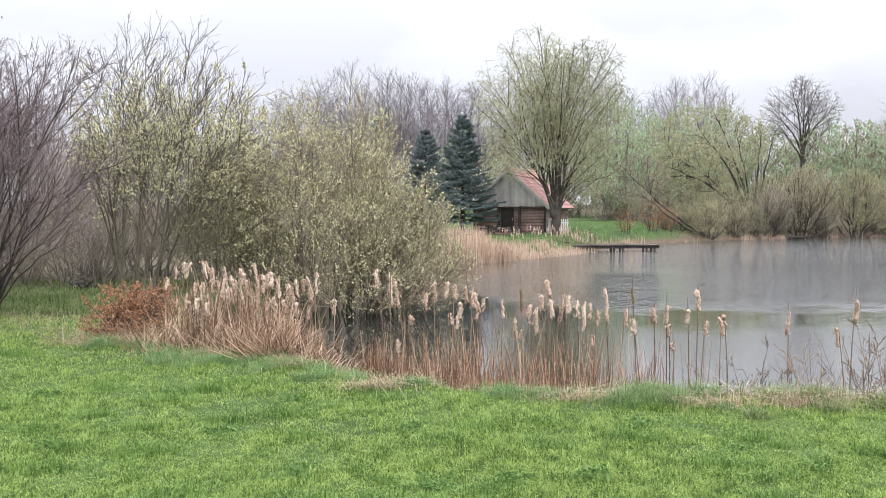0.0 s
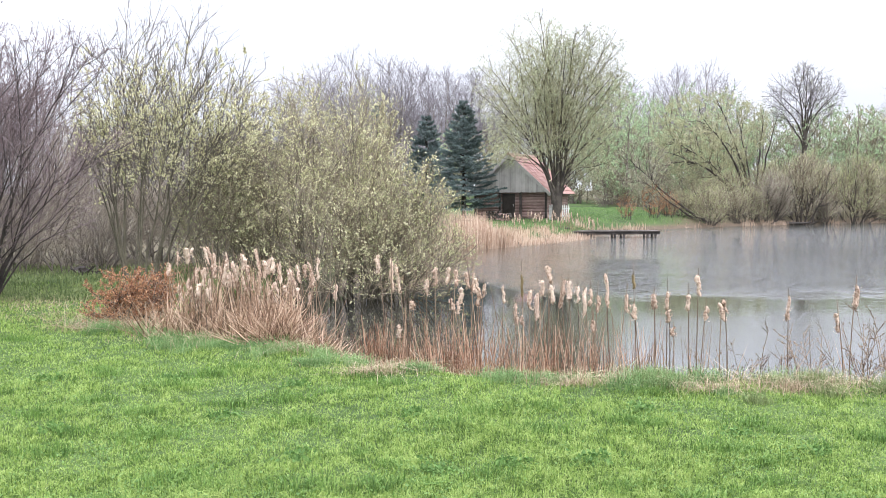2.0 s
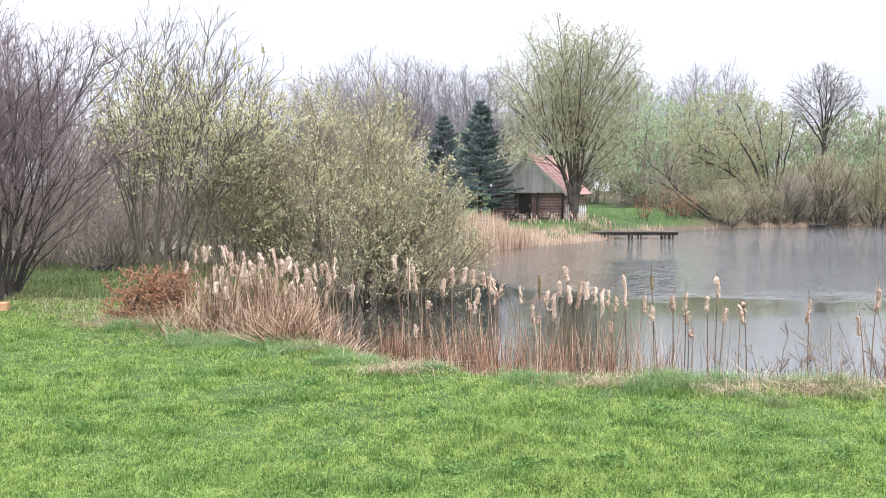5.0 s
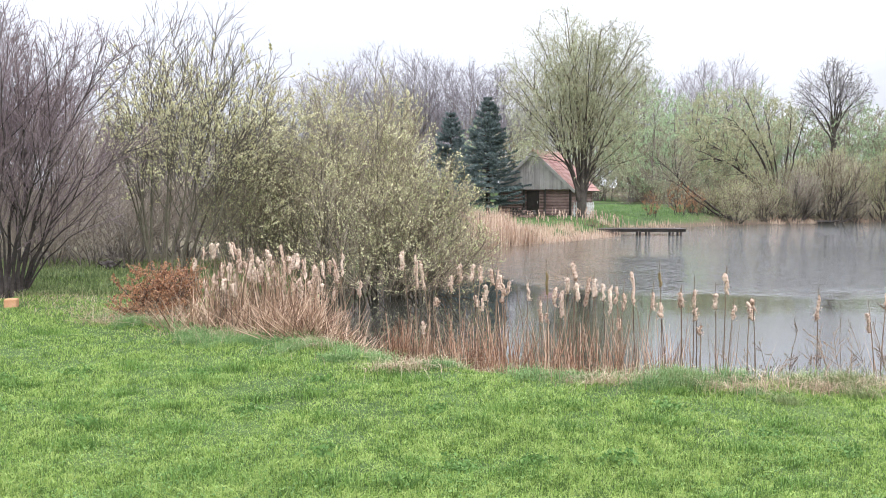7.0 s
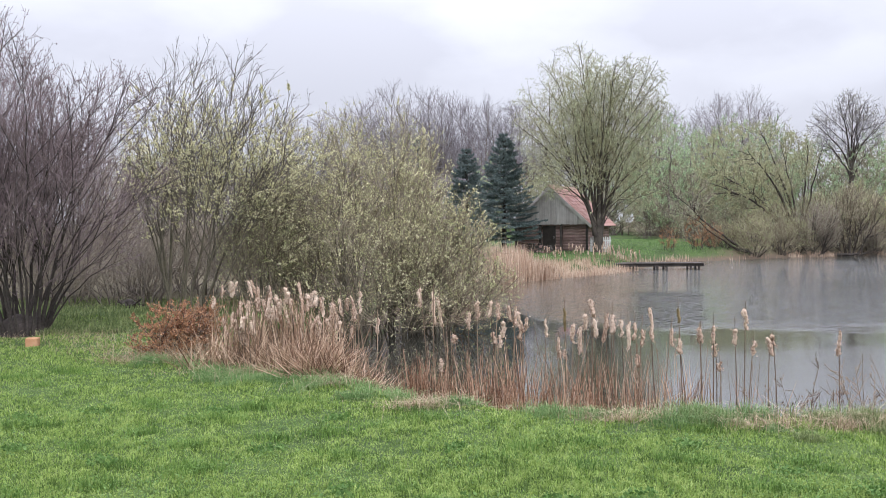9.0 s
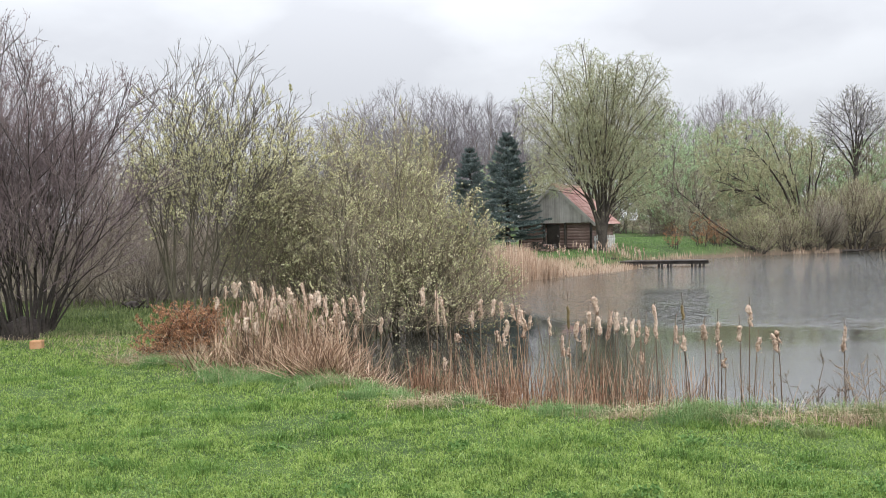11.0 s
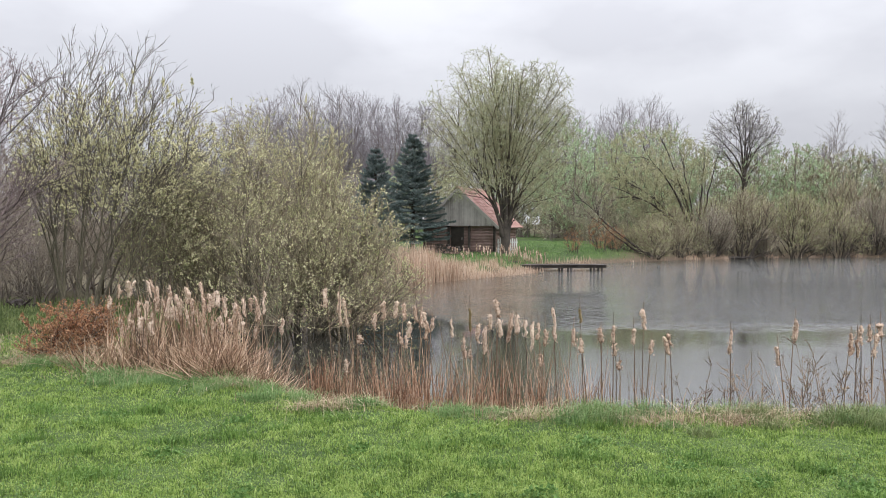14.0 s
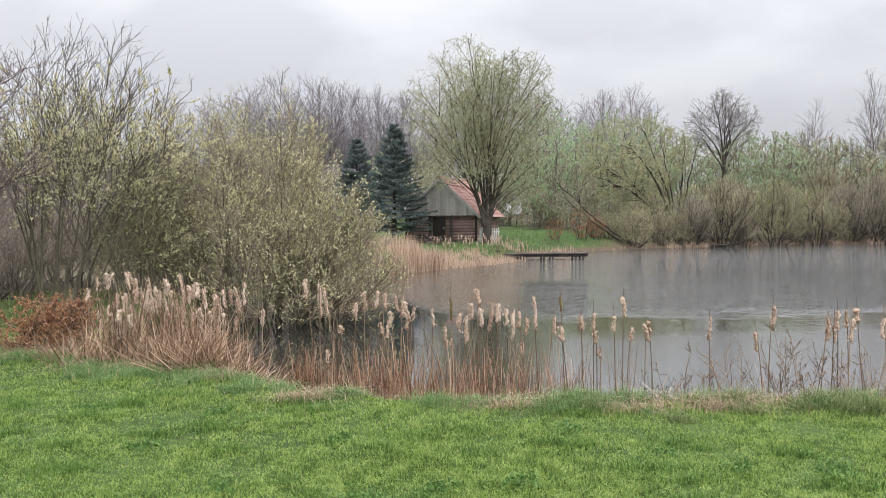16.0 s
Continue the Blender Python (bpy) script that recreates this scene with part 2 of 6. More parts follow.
M_STEM = material("cattail_stems", [(0.09, 0.064, 0.045), (0.20, 0.14, 0.095), (0.32, 0.24, 0.165)], 0.75, 3, 30, 0, 0, 0, 0.3, 0.4)
M_FLUFF = material("cattail_fluff", [(0.20, 0.115, 0.075), (0.50, 0.36, 0.27), (0.70, 0.55, 0.435), (0.80, 0.67, 0.55)], 0.95, 48, 150, 0.012, 0, 0.1, 0.05, 0.12, tight=0.15)
M_BROWNHEAD = material("cattail_brown", [(0.08, 0.055, 0.025), (0.17, 0.125, 0.06), (0.27, 0.21, 0.11)], 0.95, 14, 90, 0.006)
M_REED = material("reed_blades", [(0.37, 0.255, 0.18), (0.53, 0.39, 0.285), (0.66, 0.53, 0.41)], 0.75, 0.6, 8, 0, 0.45, 0.15)
M_DEADLEAF = material("dead_leaves", [(0.19, 0.085, 0.048), (0.38, 0.19, 0.10), (0.55, 0.32, 0.18)], 0.7, 4, 20, 0, 0.5, 0.2)
M_BARK_GREY = material("grey_bark", [(0.10, 0.085, 0.075), (0.17, 0.145, 0.125), (0.25, 0.22, 0.19)], 0.9, 3, 30, 0.01)
M_BARK_DARK = material("dark_bark", [(0.03, 0.025, 0.023), (0.06, 0.05, 0.045), (0.105, 0.088, 0.08)], 0.9, 3, 30, 0.01)
M_BARK_WILLOW = material("willow_bark", [(0.028, 0.024, 0.021), (0.066, 0.056, 0.047), (0.12, 0.103, 0.086)], 0.9, 3, 30, 0.012)
M_BARK_OLIVE = material("olive_bark", [(0.07, 0.062, 0.046), (0.14, 0.124, 0.09), (0.23, 0.207, 0.15)], 0.85, 3, 30, 0.01)
M_TWIG_BROWN = material("brown_twigs", [(0.155, 0.128, 0.098), (0.25, 0.21, 0.165), (0.345, 0.30, 0.24)], 0.8, 1, 8, 0, 0.3)
M_TWIG_PURPLE = material("purple_brown_twigs", [(0.115, 0.084, 0.088), (0.19, 0.143, 0.147), (0.27, 0.21, 0.215)], 0.8, 1, 8, 0, 0.3)
# far olive twigs, their colour raised to suggest haze
M_TWIG_HAZY_OLIVE = material("hazy_olive_twigs", [(0.15, 0.133, 0.08), (0.24, 0.213, 0.135), (0.34, 0.305, 0.205)], 0.8, 1, 8, 0, 0.3)
M_TWIG_SALLOW = material("sallow_twigs", [(0.15, 0.122, 0.084), (0.275, 0.231, 0.163), (0.42, 0.366, 0.27)], 0.8, 1, 8, 0, 0.4)
# twigs of the far willows, greyed as if seen through haze
M_TWIG_HAZY_WILLOW = material("hazy_willow_twigs", [(0.22, 0.205, 0.12), (0.32, 0.30, 0.18), (0.42, 0.395, 0.26)], 0.8, 0.5, 6, 0, 0.3)
M_RUSSET = material("russet_twigs", [(0.22, 0.11, 0.06), (0.36, 0.20, 0.11), (0.48, 0.30, 0.18)], 0.8, 1, 8, 0, 0.4)
M_TWIG_DARK = material("dark_twigs", [(0.062, 0.05, 0.045), (0.115, 0.095, 0.085), (0.19, 0.16, 0.14)], 0.8, 1, 8, 0, 0.3)
# distance haze is painted in: these grey twigs are paled and blued
M_TWIG_HAZY_GREY = material("hazy_grey_twigs", [(0.162, 0.146, 0.16), (0.247, 0.226, 0.243), (0.33, 0.306, 0.32)], 0.85, 0.3, 4, 0, 0.3)
M_CATKIN = material("willow_catkins", [(0.48, 0.455, 0.235), (0.66, 0.625, 0.375), (0.80, 0.765, 0.52)], 0.8, 2, 20, 0, 0.4, 0.15)
# leaf colour greyed to imitate rain haze over the far shore
M_BUD_HAZY = material("hazy_young_willow_leaves", [(0.30, 0.305, 0.165), (0.42, 0.425, 0.245), (0.55, 0.55, 0.355)], 0.6, 0.5, 6, 0, 0.35, 0.3)
M_LEAF_WILLOW = material("pale_willow_leaves", [(0.35, 0.38, 0.215), (0.485, 0.52, 0.31), (0.61, 0.645, 0.43)], 0.6, 0.5, 6, 0, 0.35, 0.35)
M_LEAF_YELLOW = material("yellow_green_leaves", [(0.32, 0.36, 0.15), (0.45, 0.49, 0.225), (0.58, 0.61, 0.33)], 0.65, 0.4, 5, 0, 0.35, 0.3)
# fresh green, with the paleness of misty air mixed into the colour
M_LEAF_HAZY_GREEN = material("hazy_fresh_green_leaves", [(0.27, 0.38, 0.205), (0.38, 0.505, 0.29), (0.495, 0.62, 0.395)], 0.6, 0.3, 4, 0, 0.35, 0.3)
# olive lifted and blued in place of real haze before the far bushes
M_LEAF_HAZY_OLIVE = material("hazy_olive_buds", [(0.29, 0.295, 0.195), (0.405, 0.41, 0.285), (0.53, 0.525, 0.385)], 0.7, 0.4, 5, 0, 0.35, 0.25)
# blue-green needles, lightened and blued further as painted haze
M_NEEDLE_HAZY = material("hazy_spruce_needles", [(0.07, 0.098, 0.095), (0.135, 0.18, 0.172), (0.235, 0.285, 0.278)], 0.7, 1.0, 8, 0, 0.4)
M_BOARD = material("weathered_boards", [(0.42, 0.39, 0.365), (0.53, 0.50, 0.47), (0.63, 0.60, 0.565)], 0.85, 3, 40, 0.004, 0, 0, 0.2, 0.35)
M_LOG = material("red_brown_logs", [(0.21, 0.145, 0.125), (0.31, 0.215, 0.19), (0.40, 0.29, 0.26)], 0.8, 3, 30, 0.005, 0, 0, 0.2, 0.3)
M_TILE = material("red_roof_tiles", [(0.30, 0.15, 0.125), (0.40, 0.225, 0.19), (0.50, 0.32, 0.28)], 0.8, 2, 25, 0.006, 0, 0, 0.2, 0.35)
M_DARKWOOD = material("dark_wet_wood", [(0.03, 0.024, 0.02), (0.06, 0.05, 0.043), (0.11, 0.09, 0.08)], 0.6, 3, 30, 0.005, 0, 0, 0.4, 0.3)
M_WHITE = material("chalky_white_paint", [(0.55, 0.55, 0.53), (0.70, 0.70, 0.68), (0.78, 0.78, 0.76)], 0.8, 6, 40, 0.003)
M_CUTWOOD = material("fresh_cut_wood", [(0.38, 0.19, 0.09), (0.47, 0.26, 0.14), (0.55, 0.33, 0.20)], 0.75, 8, 50, 0.003)


# ---- building helpers ----
def mesh_of(name, verts, faces, mat, smooth=False):
    """A mesh from arrays; all faces have the same number of corners."""
    verts, faces = np.asarray(verts, np.float32), np.asarray(faces, np.int32)
    me = bpy.data.meshes.new(name)
    n, k = faces.shape
    me.vertices.add(len(verts))
    me.vertices.foreach_set("co", verts.ravel())
    me.loops.add(n * k)
    me.loops.foreach_set("vertex_index", faces.ravel())
    me.polygons.add(n)
    me.polygons.foreach_set("loop_start", np.arange(0, n * k, k, dtype=np.int32))
    me.polygons.foreach_set("use_smooth", np.full(n, smooth))
    me.materials.append(mat)
    me.update(calc_edges=True)
    return me


def mesh_join(name, pieces, mat, smooth=False):
    """One mesh from several (verts, faces) whose faces may differ in their number of corners."""
    verts = np.concatenate([np.asarray(v, np.float32) for v, f in pieces])
    loops, starts, off, at_ = [], [], 0, 0
    for v, f in pieces:
        n, k = f.shape
        loops.append((f + off).ravel())
        starts.append(at_ + np.arange(n) * k)
        off, at_ = off + len(v), at_ + n * k
    loops, starts = np.concatenate(loops).astype(np.int32), np.concatenate(starts).astype(np.int32)
    me = bpy.data.meshes.new(name)
    me.vertices.add(len(verts))
    me.vertices.foreach_set("co", verts.ravel())
    me.loops.add(len(loops))
    me.loops.foreach_set("vertex_index", loops)
    me.polygons.add(len(starts))
    me.polygons.foreach_set("loop_start", starts)
    me.polygons.foreach_set("use_smooth", np.full(len(starts), smooth))
    me.materials.append(mat)
    me.update(calc_edges=True)
    return me


def part(name, data, material_, parent, label=""):
    """One mesh object, from a bmesh or a mesh, under a thing or a part."""
    if isinstance(data, bmesh.types.BMesh):
        me = bpy.data.meshes.new(name)
        data.to_mesh(me)
        data.free()
        me.materials.append(material_)
        data = me
    ob = new(name, data)
    ob.parent = parent
    return tagged(ob, label)


def thing(name, label, category, m, group="", kind=""):
    ob = new(name)
    ob.empty_display_size = 0.2
    ob.matrix_world = m
    return tagged(ob, label, category, group, kind)


def box(bm, lo, hi, bevel=0.0, turn=None):
    lo, hi = Vector(lo), Vector(hi)
    m = Matrix.Translation((lo + hi) / 2) @ Matrix.Diagonal((*(hi - lo), 1))
    if turn is not None:
        m = turn @ m
    r = bmesh.ops.create_cube(bm, size=1, matrix=m)
    if bevel:
        es = list({e for v in r["verts"] for e in v.link_edges})
        bmesh.ops.bevel(bm, geom=es, offset=bevel, segments=1, affect="EDGES")
    return bm


def unit(v):
    return v / np.maximum(1e-9, np.linalg.norm(v, axis=-1, keepdims=True))


def shoots(rng, base, way, length, k=4, up=0.0, wiggle=0.08):
    """Curved lines (n, k, 3) that start at base and bend up or down on their way."""
    n = len(base)
    p, d = base.copy(), unit(way)
    out = [p.copy()]
    step = (np.asarray(length) / (k - 1))[:, None]
    for _ in range(k - 1):
        d = d + rng.normal(0, wiggle, (n, 3))
        d[:, 2] += up / (k - 1)
        d = unit(d)
        p = p + d * step
        out.append(p.copy())
    return np.stack(out, 1)


def thin(r0, r1, k):
    s = np.linspace(0, 1, k)[None, :]
    return np.asarray(r0)[:, None] * (1 - s) + np.asarray(r1)[:, None] * s


def branch(rng, lines, radii, per, span=(0.2, 1.0), angle=(25, 50), length=(0.3, 0.6), k=4, up=0.3, wiggle=0.08, tip=0.004, shrink=0.5, thick=0.6, floor_=0.003):
    """A next order of branches along the lines."""
    n, kk = lines.shape[:2]
    who = np.repeat(np.arange(n), rng.poisson(per, n))
    if not len(who):
        who = np.array([0])
    c = len(who)
    t = rng.uniform(*span, c)
    f = t * (kk - 1)
    i = np.minimum(f.astype(int), kk - 2)
    w = (f - i)[:, None]
    a, b = lines[who, i], lines[who, i + 1]
    base = a * (1 - w) + b * w
    along = unit(b - a)
    total = np.linalg.norm(np.diff(lines, axis=1), axis=2).sum(1)[who]
    side = unit(np.cross(along, unit(rng.normal(0, 1, (c, 3)))))
    ang = np.radians(rng.uniform(*angle, c))[:, None]
    way = along * np.cos(ang) + side * np.sin(ang)
    ln = total * rng.uniform(*length, c) * (1 - shrink * t)
    r = np.maximum(floor_, (radii[who, i] * (1 - w[:, 0]) + radii[who, i + 1] * w[:, 0]) * thick)
    return shoots(rng, base, way, ln, k, up, wiggle), thin(r, np.minimum(tip, r), k)


def tubes(lines, radii, sides=3):
    n, k = lines.shape[:2]
    tang = unit(np.gradient(lines, axis=1))
    ref = np.where(np.abs(tang[:, :1, 2:3]) > 0.8, np.array([1.0, 0.13, 0]), np.array([0.1, 0.05, 1.0]))
    u = unit(np.cross(tang, np.broadcast_to(ref, tang.shape)))
    v = np.cross(tang, u)
    a = np.arange(sides) * 2 * np.pi / sides
    ring = u[:, :, None] * np.cos(a)[None, None, :, None] + v[:, :, None] * np.sin(a)[None, None, :, None]
    verts = (lines[:, :, None] + ring * radii[:, :, None, None]).reshape(-1, 3)
    s, j = np.meshgrid(np.arange(sides), np.arange(k - 1))
    s2 = (s + 1) % sides
    one = np.stack([j * sides + s, j * sides + s2, (j + 1) * sides + s2, (j + 1) * sides + s], -1).reshape(-1, 4)
    faces = (one[None] + (np.arange(n) * k * sides)[:, None, None]).reshape(-1, 4)
    return verts, faces


def spikes(lines, radii):
    """Fine twigs, each a slim three-sided spike."""
    n = len(lines)
    p, tip = lines[:, 0], lines[:, -1]
    d = unit(tip - p)
    u = unit(np.cross(d, np.where(np.abs(d[:, 2:3]) > 0.8, np.array([1.0, 0.1, 0]), np.array([0.1, 0.05, 1.0]))))
    v = np.cross(d, u)
    r = radii[:, :1]
    verts = np.stack([p + u * r, p + (-0.5 * u + 0.87 * v) * r, p + (-0.5 * u - 0.87 * v) * r, tip], 1).reshape(-1, 3)
    one = np.array([[0, 1, 3], [1, 2, 3], [2, 0, 3]])
    return verts, (one[None] + (np.arange(n) * 4)[:, None, None]).reshape(-1, 3)


def leaves(rng, lines, per, size=(0.02, 0.04), wide=0.35, span=(0.2, 1.0), droop=0.0, follow=0.5):
    """Small pointed leaf blades set along the lines."""
    n, kk = lines.shape[:2]
    who = np.repeat(np.arange(n), rng.poisson(per, n))
    c = len(who)
    f = rng.uniform(*span, c) * (kk - 1)
    i = np.minimum(f.astype(int), kk - 2)
    w = (f - i)[:, None]
    a, b = lines[who, i], lines[who, i + 1]
    base = a * (1 - w) + b * w
    way = unit(unit(b - a) * follow + unit(rng.normal(0, 1, (c, 3))) * (1 - follow * 0.6) - np.array([0, 0, droop]))
    side = unit(np.cross(way, unit(rng.normal(0, 1, (c, 3)))))
    ln = rng.uniform(*size, c)[:, None]
    mid = base + way * ln * 0.5
    verts = np.stack([base, mid - side * ln * wide * 0.5, base + way * ln, mid + side * ln * wide * 0.5], 1).reshape(-1, 3)
    return verts, np.arange(4 * c).reshape(-1, 4)


def catkins(rng, lines, per, size=(0.03, 0.05), fat=0.22, span=(0.3, 1.0), droop=0.0):
    """Plump little catkins, eight faces each."""
    n, kk = lines.shape[:2]
    who = np.repeat(np.arange(n), rng.poisson(per, n))
    c = len(who)
    f = rng.uniform(*span, c) * (kk - 1)
    i = np.minimum(f.astype(int), kk - 2)
    w = (f - i)[:, None]
    a, b = lines[who, i], lines[who, i + 1]
    base = a * (1 - w) + b * w
    way = unit(unit(b - a) * 0.6 + unit(rng.normal(0, 1, (c, 3))) * 0.5 - np.array([0, 0, droop]))
    u = unit(np.cross(way, unit(rng.normal(0, 1, (c, 3)))))
    v = np.cross(way, u)
    ln = rng.uniform(*size, c)[:, None]
    mid, r = base + way * ln * 0.45, ln * fat
    verts = np.stack([base, mid + u * r, mid + v * r, mid - u * r, mid - v * r, base + way * ln], 1).reshape(-1, 3)
    one = np.array([[0, 2, 1], [0, 3, 2], [0, 4, 3], [0, 1, 4], [5, 1, 2], [5, 2, 3], [5, 3, 4], [5, 4, 1]])
    return verts, (one[None] + (np.arange(c) * 6)[:, None, None]).reshape(-1, 3)


def blades(rng, base, height, width, lean=0.35, bend=0.5):
    """Grass blades, a quad and a tip each, joined into (verts, faces) of triangles."""
    n = len(base)
    a = rng.uniform(0, 2 * np.pi, n)
    away = np.stack([np.cos(a), np.sin(a), np.zeros(n)], 1)
    b = rng.uniform(0, 2 * np.pi, n)
    side = np.stack([np.cos(b), np.sin(b), np.zeros(n)], 1) * (np.asarray(width) / 2)[:, None]
    h = np.asarray(height)[:, None]
    ln = np.abs(rng.normal(0, lean, n))[:, None]
    mid = base + away * h * ln * 0.35 + np.array([0, 0, 0.55]) * h
    tip = base + away * h * (ln * 0.7 + bend * ln) + np.array([0, 0, 1.0]) * h * (1 - 0.35 * np.minimum(1, ln))
    verts = np.stack([base - side, base + side, mid + side * 0.8, mid - side * 0.8, tip], 1).reshape(-1, 3)
    one = np.array([[0, 1, 2], [0, 2, 3], [3, 2, 4]])
    return verts, (one[None] + (np.arange(n) * 5)[:, None, None]).reshape(-1, 3)


# ---- ground and water ----
SHORE = np.array([(4.5, 7.15), (2.6, 7.35), (0.7, 7.65), (-0.3, 8.2), (-0.9, 9.0), (-1.3, 10.2), (-2.4, 11.4), (-2.9, 13.0), (-2.6, 15.5), (-1.6, 18.0), (-0.8, 23.0),
                  (0.2, 27.0), (1.78, 29.3), (3.36, 31.2), (5.4, 33.3), (7.9, 36.6), (10.2, 41.0), (12.6, 43.9), (15.9, 46.0), (20.0, 48.3), (24.2, 49.8), (29.0, 50.8),
                  (35.0, 51.0), (44.0, 49.0), (52.0, 38.0), (50.0, 18.0), (38.0, 6.0), (18.0, 4.2), (9.0, 5.9)])


def shore_distance(x, y):
    """Metres from the waterline, positive on land."""
    p = np.stack([np.ravel(x), np.ravel(y)], 1)
    best = np.full(len(p), 1e9)
    inside = np.zeros(len(p), bool)
    for a, b in zip(SHORE, np.roll(SHORE, -1, 0)):
        e = b - a
        t = np.clip(((p - a) @ e) / (e @ e), 0, 1)
        best = np.minimum(best, np.linalg.norm(p - a - t[:, None] * e, axis=1))
        cross = (a[1] > p[:, 1]) != (b[1] > p[:, 1])
        xs = a[0] + (p[:, 1] - a[1]) / (e[1] if abs(e[1]) > 1e-9 else 1e-9) * e[0]
        inside ^= cross & (p[:, 0] < xs)
    return np.where(inside, -best, best).reshape(np.shape(x))


def land(x, y):
    """Height of the ground."""
    x, y = np.asarray(x, float), np.asarray(y, float)
    d = shore_distance(x, y)
    far = np.clip((y - 24) / 8, 0, 1)
    s = np.clip((d + 0.25) / (0.85 + 1.6 * far), 0, 1)
    bank = -0.68 + 0.68 * (s * s * (3 - 2 * s)) + np.minimum(0, d + 0.25) * 0.35
    rise = 0.023 * np.clip(y - 41, 0, 60) * np.clip(d / 4, 0, 1)
    rough = 0.018 * np.sin(1.7 * x + 0.6 * np.sin(1.1 * y)) * np.sin(1.3 * y + 0.8 * np.sin(0.9 * x)) + 0.01 * np.sin(4.1 * x + 1) * np.sin(3.7 * y)
    return bank + rise + rough * np.clip(d, 0, 1)


def spread(lo, hi, a, b, fine, mid):
    inner = np.arange(a, b, fine)
    left = np.arange(lo * 0.2, a, mid)
    right = np.arange(b, hi * 0.2, mid)
    far = np.geomspace(1, 1.0 / 0.2, 12)[1:]
    return np.concatenate([(lo * 0.2 * far)[::-1], left, inner, right, hi * 0.2 * far])


def build_ground():
    xs, ys = spread(-450, 450, -9, 7, 0.22, 1.2), spread(-250, 600, 3, 15, 0.22, 1.2)
    X, Y = np.meshgrid(xs, ys)
    Z = land(X, Y)
    n, m = X.shape
    i = (np.arange(n - 1)[:, None] * m + np.arange(m - 1)[None]).ravel()
    faces = np.stack([i, i + 1, i + m + 1, i + m], 1)
    ob = new("ground", mesh_of("ground", np.stack([X, Y, Z], -1).reshape(-1, 3), faces, M_GROUND, True))
    tagged(ob, "grassy ground that dips to the pond's edge", "ground", kind="structure")


build_ground()
xs = np.linspace(-4, 54, 30)
ys = np.linspace(3, 53, 26)
X, Y = np.meshgrid(xs, ys)
i = (np.arange(25)[:, None] * 30 + np.arange(29)[None]).ravel()
pond = new("water", mesh_of("water", np.stack([X, Y, np.full_like(X, -0.5)], -1).reshape(-1, 3), np.stack([i, i + 1, i + 31, i + 30], 1), M_WATER))
tagged(pond, "grey pond water ruffled by rain", "water", kind="structure")


# ---- trees ----
def in_crown(rng, crown, n, shell=0.5):
    """Points in a crown made of ellipsoids (x, y, z, rx, ry, rz); shell: how far they crowd to its outside."""
    c = np.array(crown, float)
    vol = c[:, 3] * c[:, 4] * c[:, 5]
    k = rng.choice(len(c), n, p=vol / vol.sum())
    d = unit(rng.normal(0, 1, (n, 3)))
    r = rng.uniform(0, 1, n) ** (1 / (3 + 5 * shell))
    p = c[k, :3] + d * r[:, None] * c[k, 3:]
    low = p[:, 2] < 0.05
    p[low, 2] = rng.uniform(0.05, 0.4, low.sum())
    return p


def finer(a, k):
    """The lines (n, m, c) resampled to k points each."""
    m = a.shape[1]
    f = np.linspace(0, m - 1, k)
    i = np.minimum(f.astype(int), m - 2)
    w = (f - i)[None, :, None]
    return a[:, i] * (1 - w) + a[:, i + 1] * w


def reach(rng, pools, targets, k, curl=0.3, wiggle=0.03, thick=0.7, floor_=0.003, tip=0.003, steep=1.3):
    """Branches that leave the nearest fitting place of the pools of lines and end at the targets."""
    S, D, Rr = [], [], []
    for lines, radii, n in pools:
        ln, rr = finer(lines, n), finer(radii[:, :, None], n)[:, :, 0]
        tang = unit(np.gradient(ln, axis=1))
        a = max(1, int(n * 0.15))
        S.append(ln[:, a:].reshape(-1, 3)), D.append(tang[:, a:].reshape(-1, 3)), Rr.append(rr[:, a:].ravel())
    S, D, Rr = np.concatenate(S).astype(np.float32), np.concatenate(D).astype(np.float32), np.concatenate(Rr)
    pick = np.empty(len(targets), int)
    T = targets.astype(np.float32)
    for i in range(0, len(T), 250):
        t = T[i:i + 250]
        ln2 = (t ** 2).sum(1)[:, None] + (S ** 2).sum(1)[None] - 2 * t @ S.T
        ln = np.sqrt(np.maximum(ln2, 1e-6))
        cos = (t @ D.T - (S * D).sum(1)[None]) / ln
        rise_ = (t[:, 2:3] - S[None, :, 2]) / ln
        cost = ln * (1 + 1.2 * (1 - cos) + steep * np.maximum(0, 0.65 - rise_))
        pick[i:i + 250] = np.argmin(cost, axis=1)
    p0, d0 = S[pick].astype(float), D[pick].astype(float)
    ln = np.linalg.norm(targets - p0, axis=1, keepdims=True)
    mid = p0 + d0 * ln * curl + (targets - p0) * (0.5 - curl * 0.5) * 0.5
    t = np.linspace(0, 1, k)[None, :, None]
    out = p0[:, None] * (1 - t) ** 2 + 2 * mid[:, None] * t * (1 - t) + targets[:, None] * t ** 2
    out = out + rng.normal(0, 1, out.shape) * (wiggle * ln)[:, None] * (t > 0)
    r0 = np.clip(Rr[pick] * thick, floor_, 0.006 + 0.02 * ln[:, 0])
    return out, thin(r0, np.minimum(tip, r0), k)


def way_out(crown, p, d):
    """How far it is from the points p along d to the outside of a crown."""
    best = np.zeros(len(p))
    for x, y, z, rx, ry, rz in crown:
        r = np.array([rx, ry, rz])
        o, w = (p - np.array([x, y, z])) / r, d / r
        a, b, c = (w * w).sum(1), (o * w).sum(1), (o * o).sum(1) - 1
        q = b * b - a * c
        best = np.maximum(best, np.where(q > 0, (-b + np.sqrt(np.maximum(q, 0))) / a, 0))
    return best


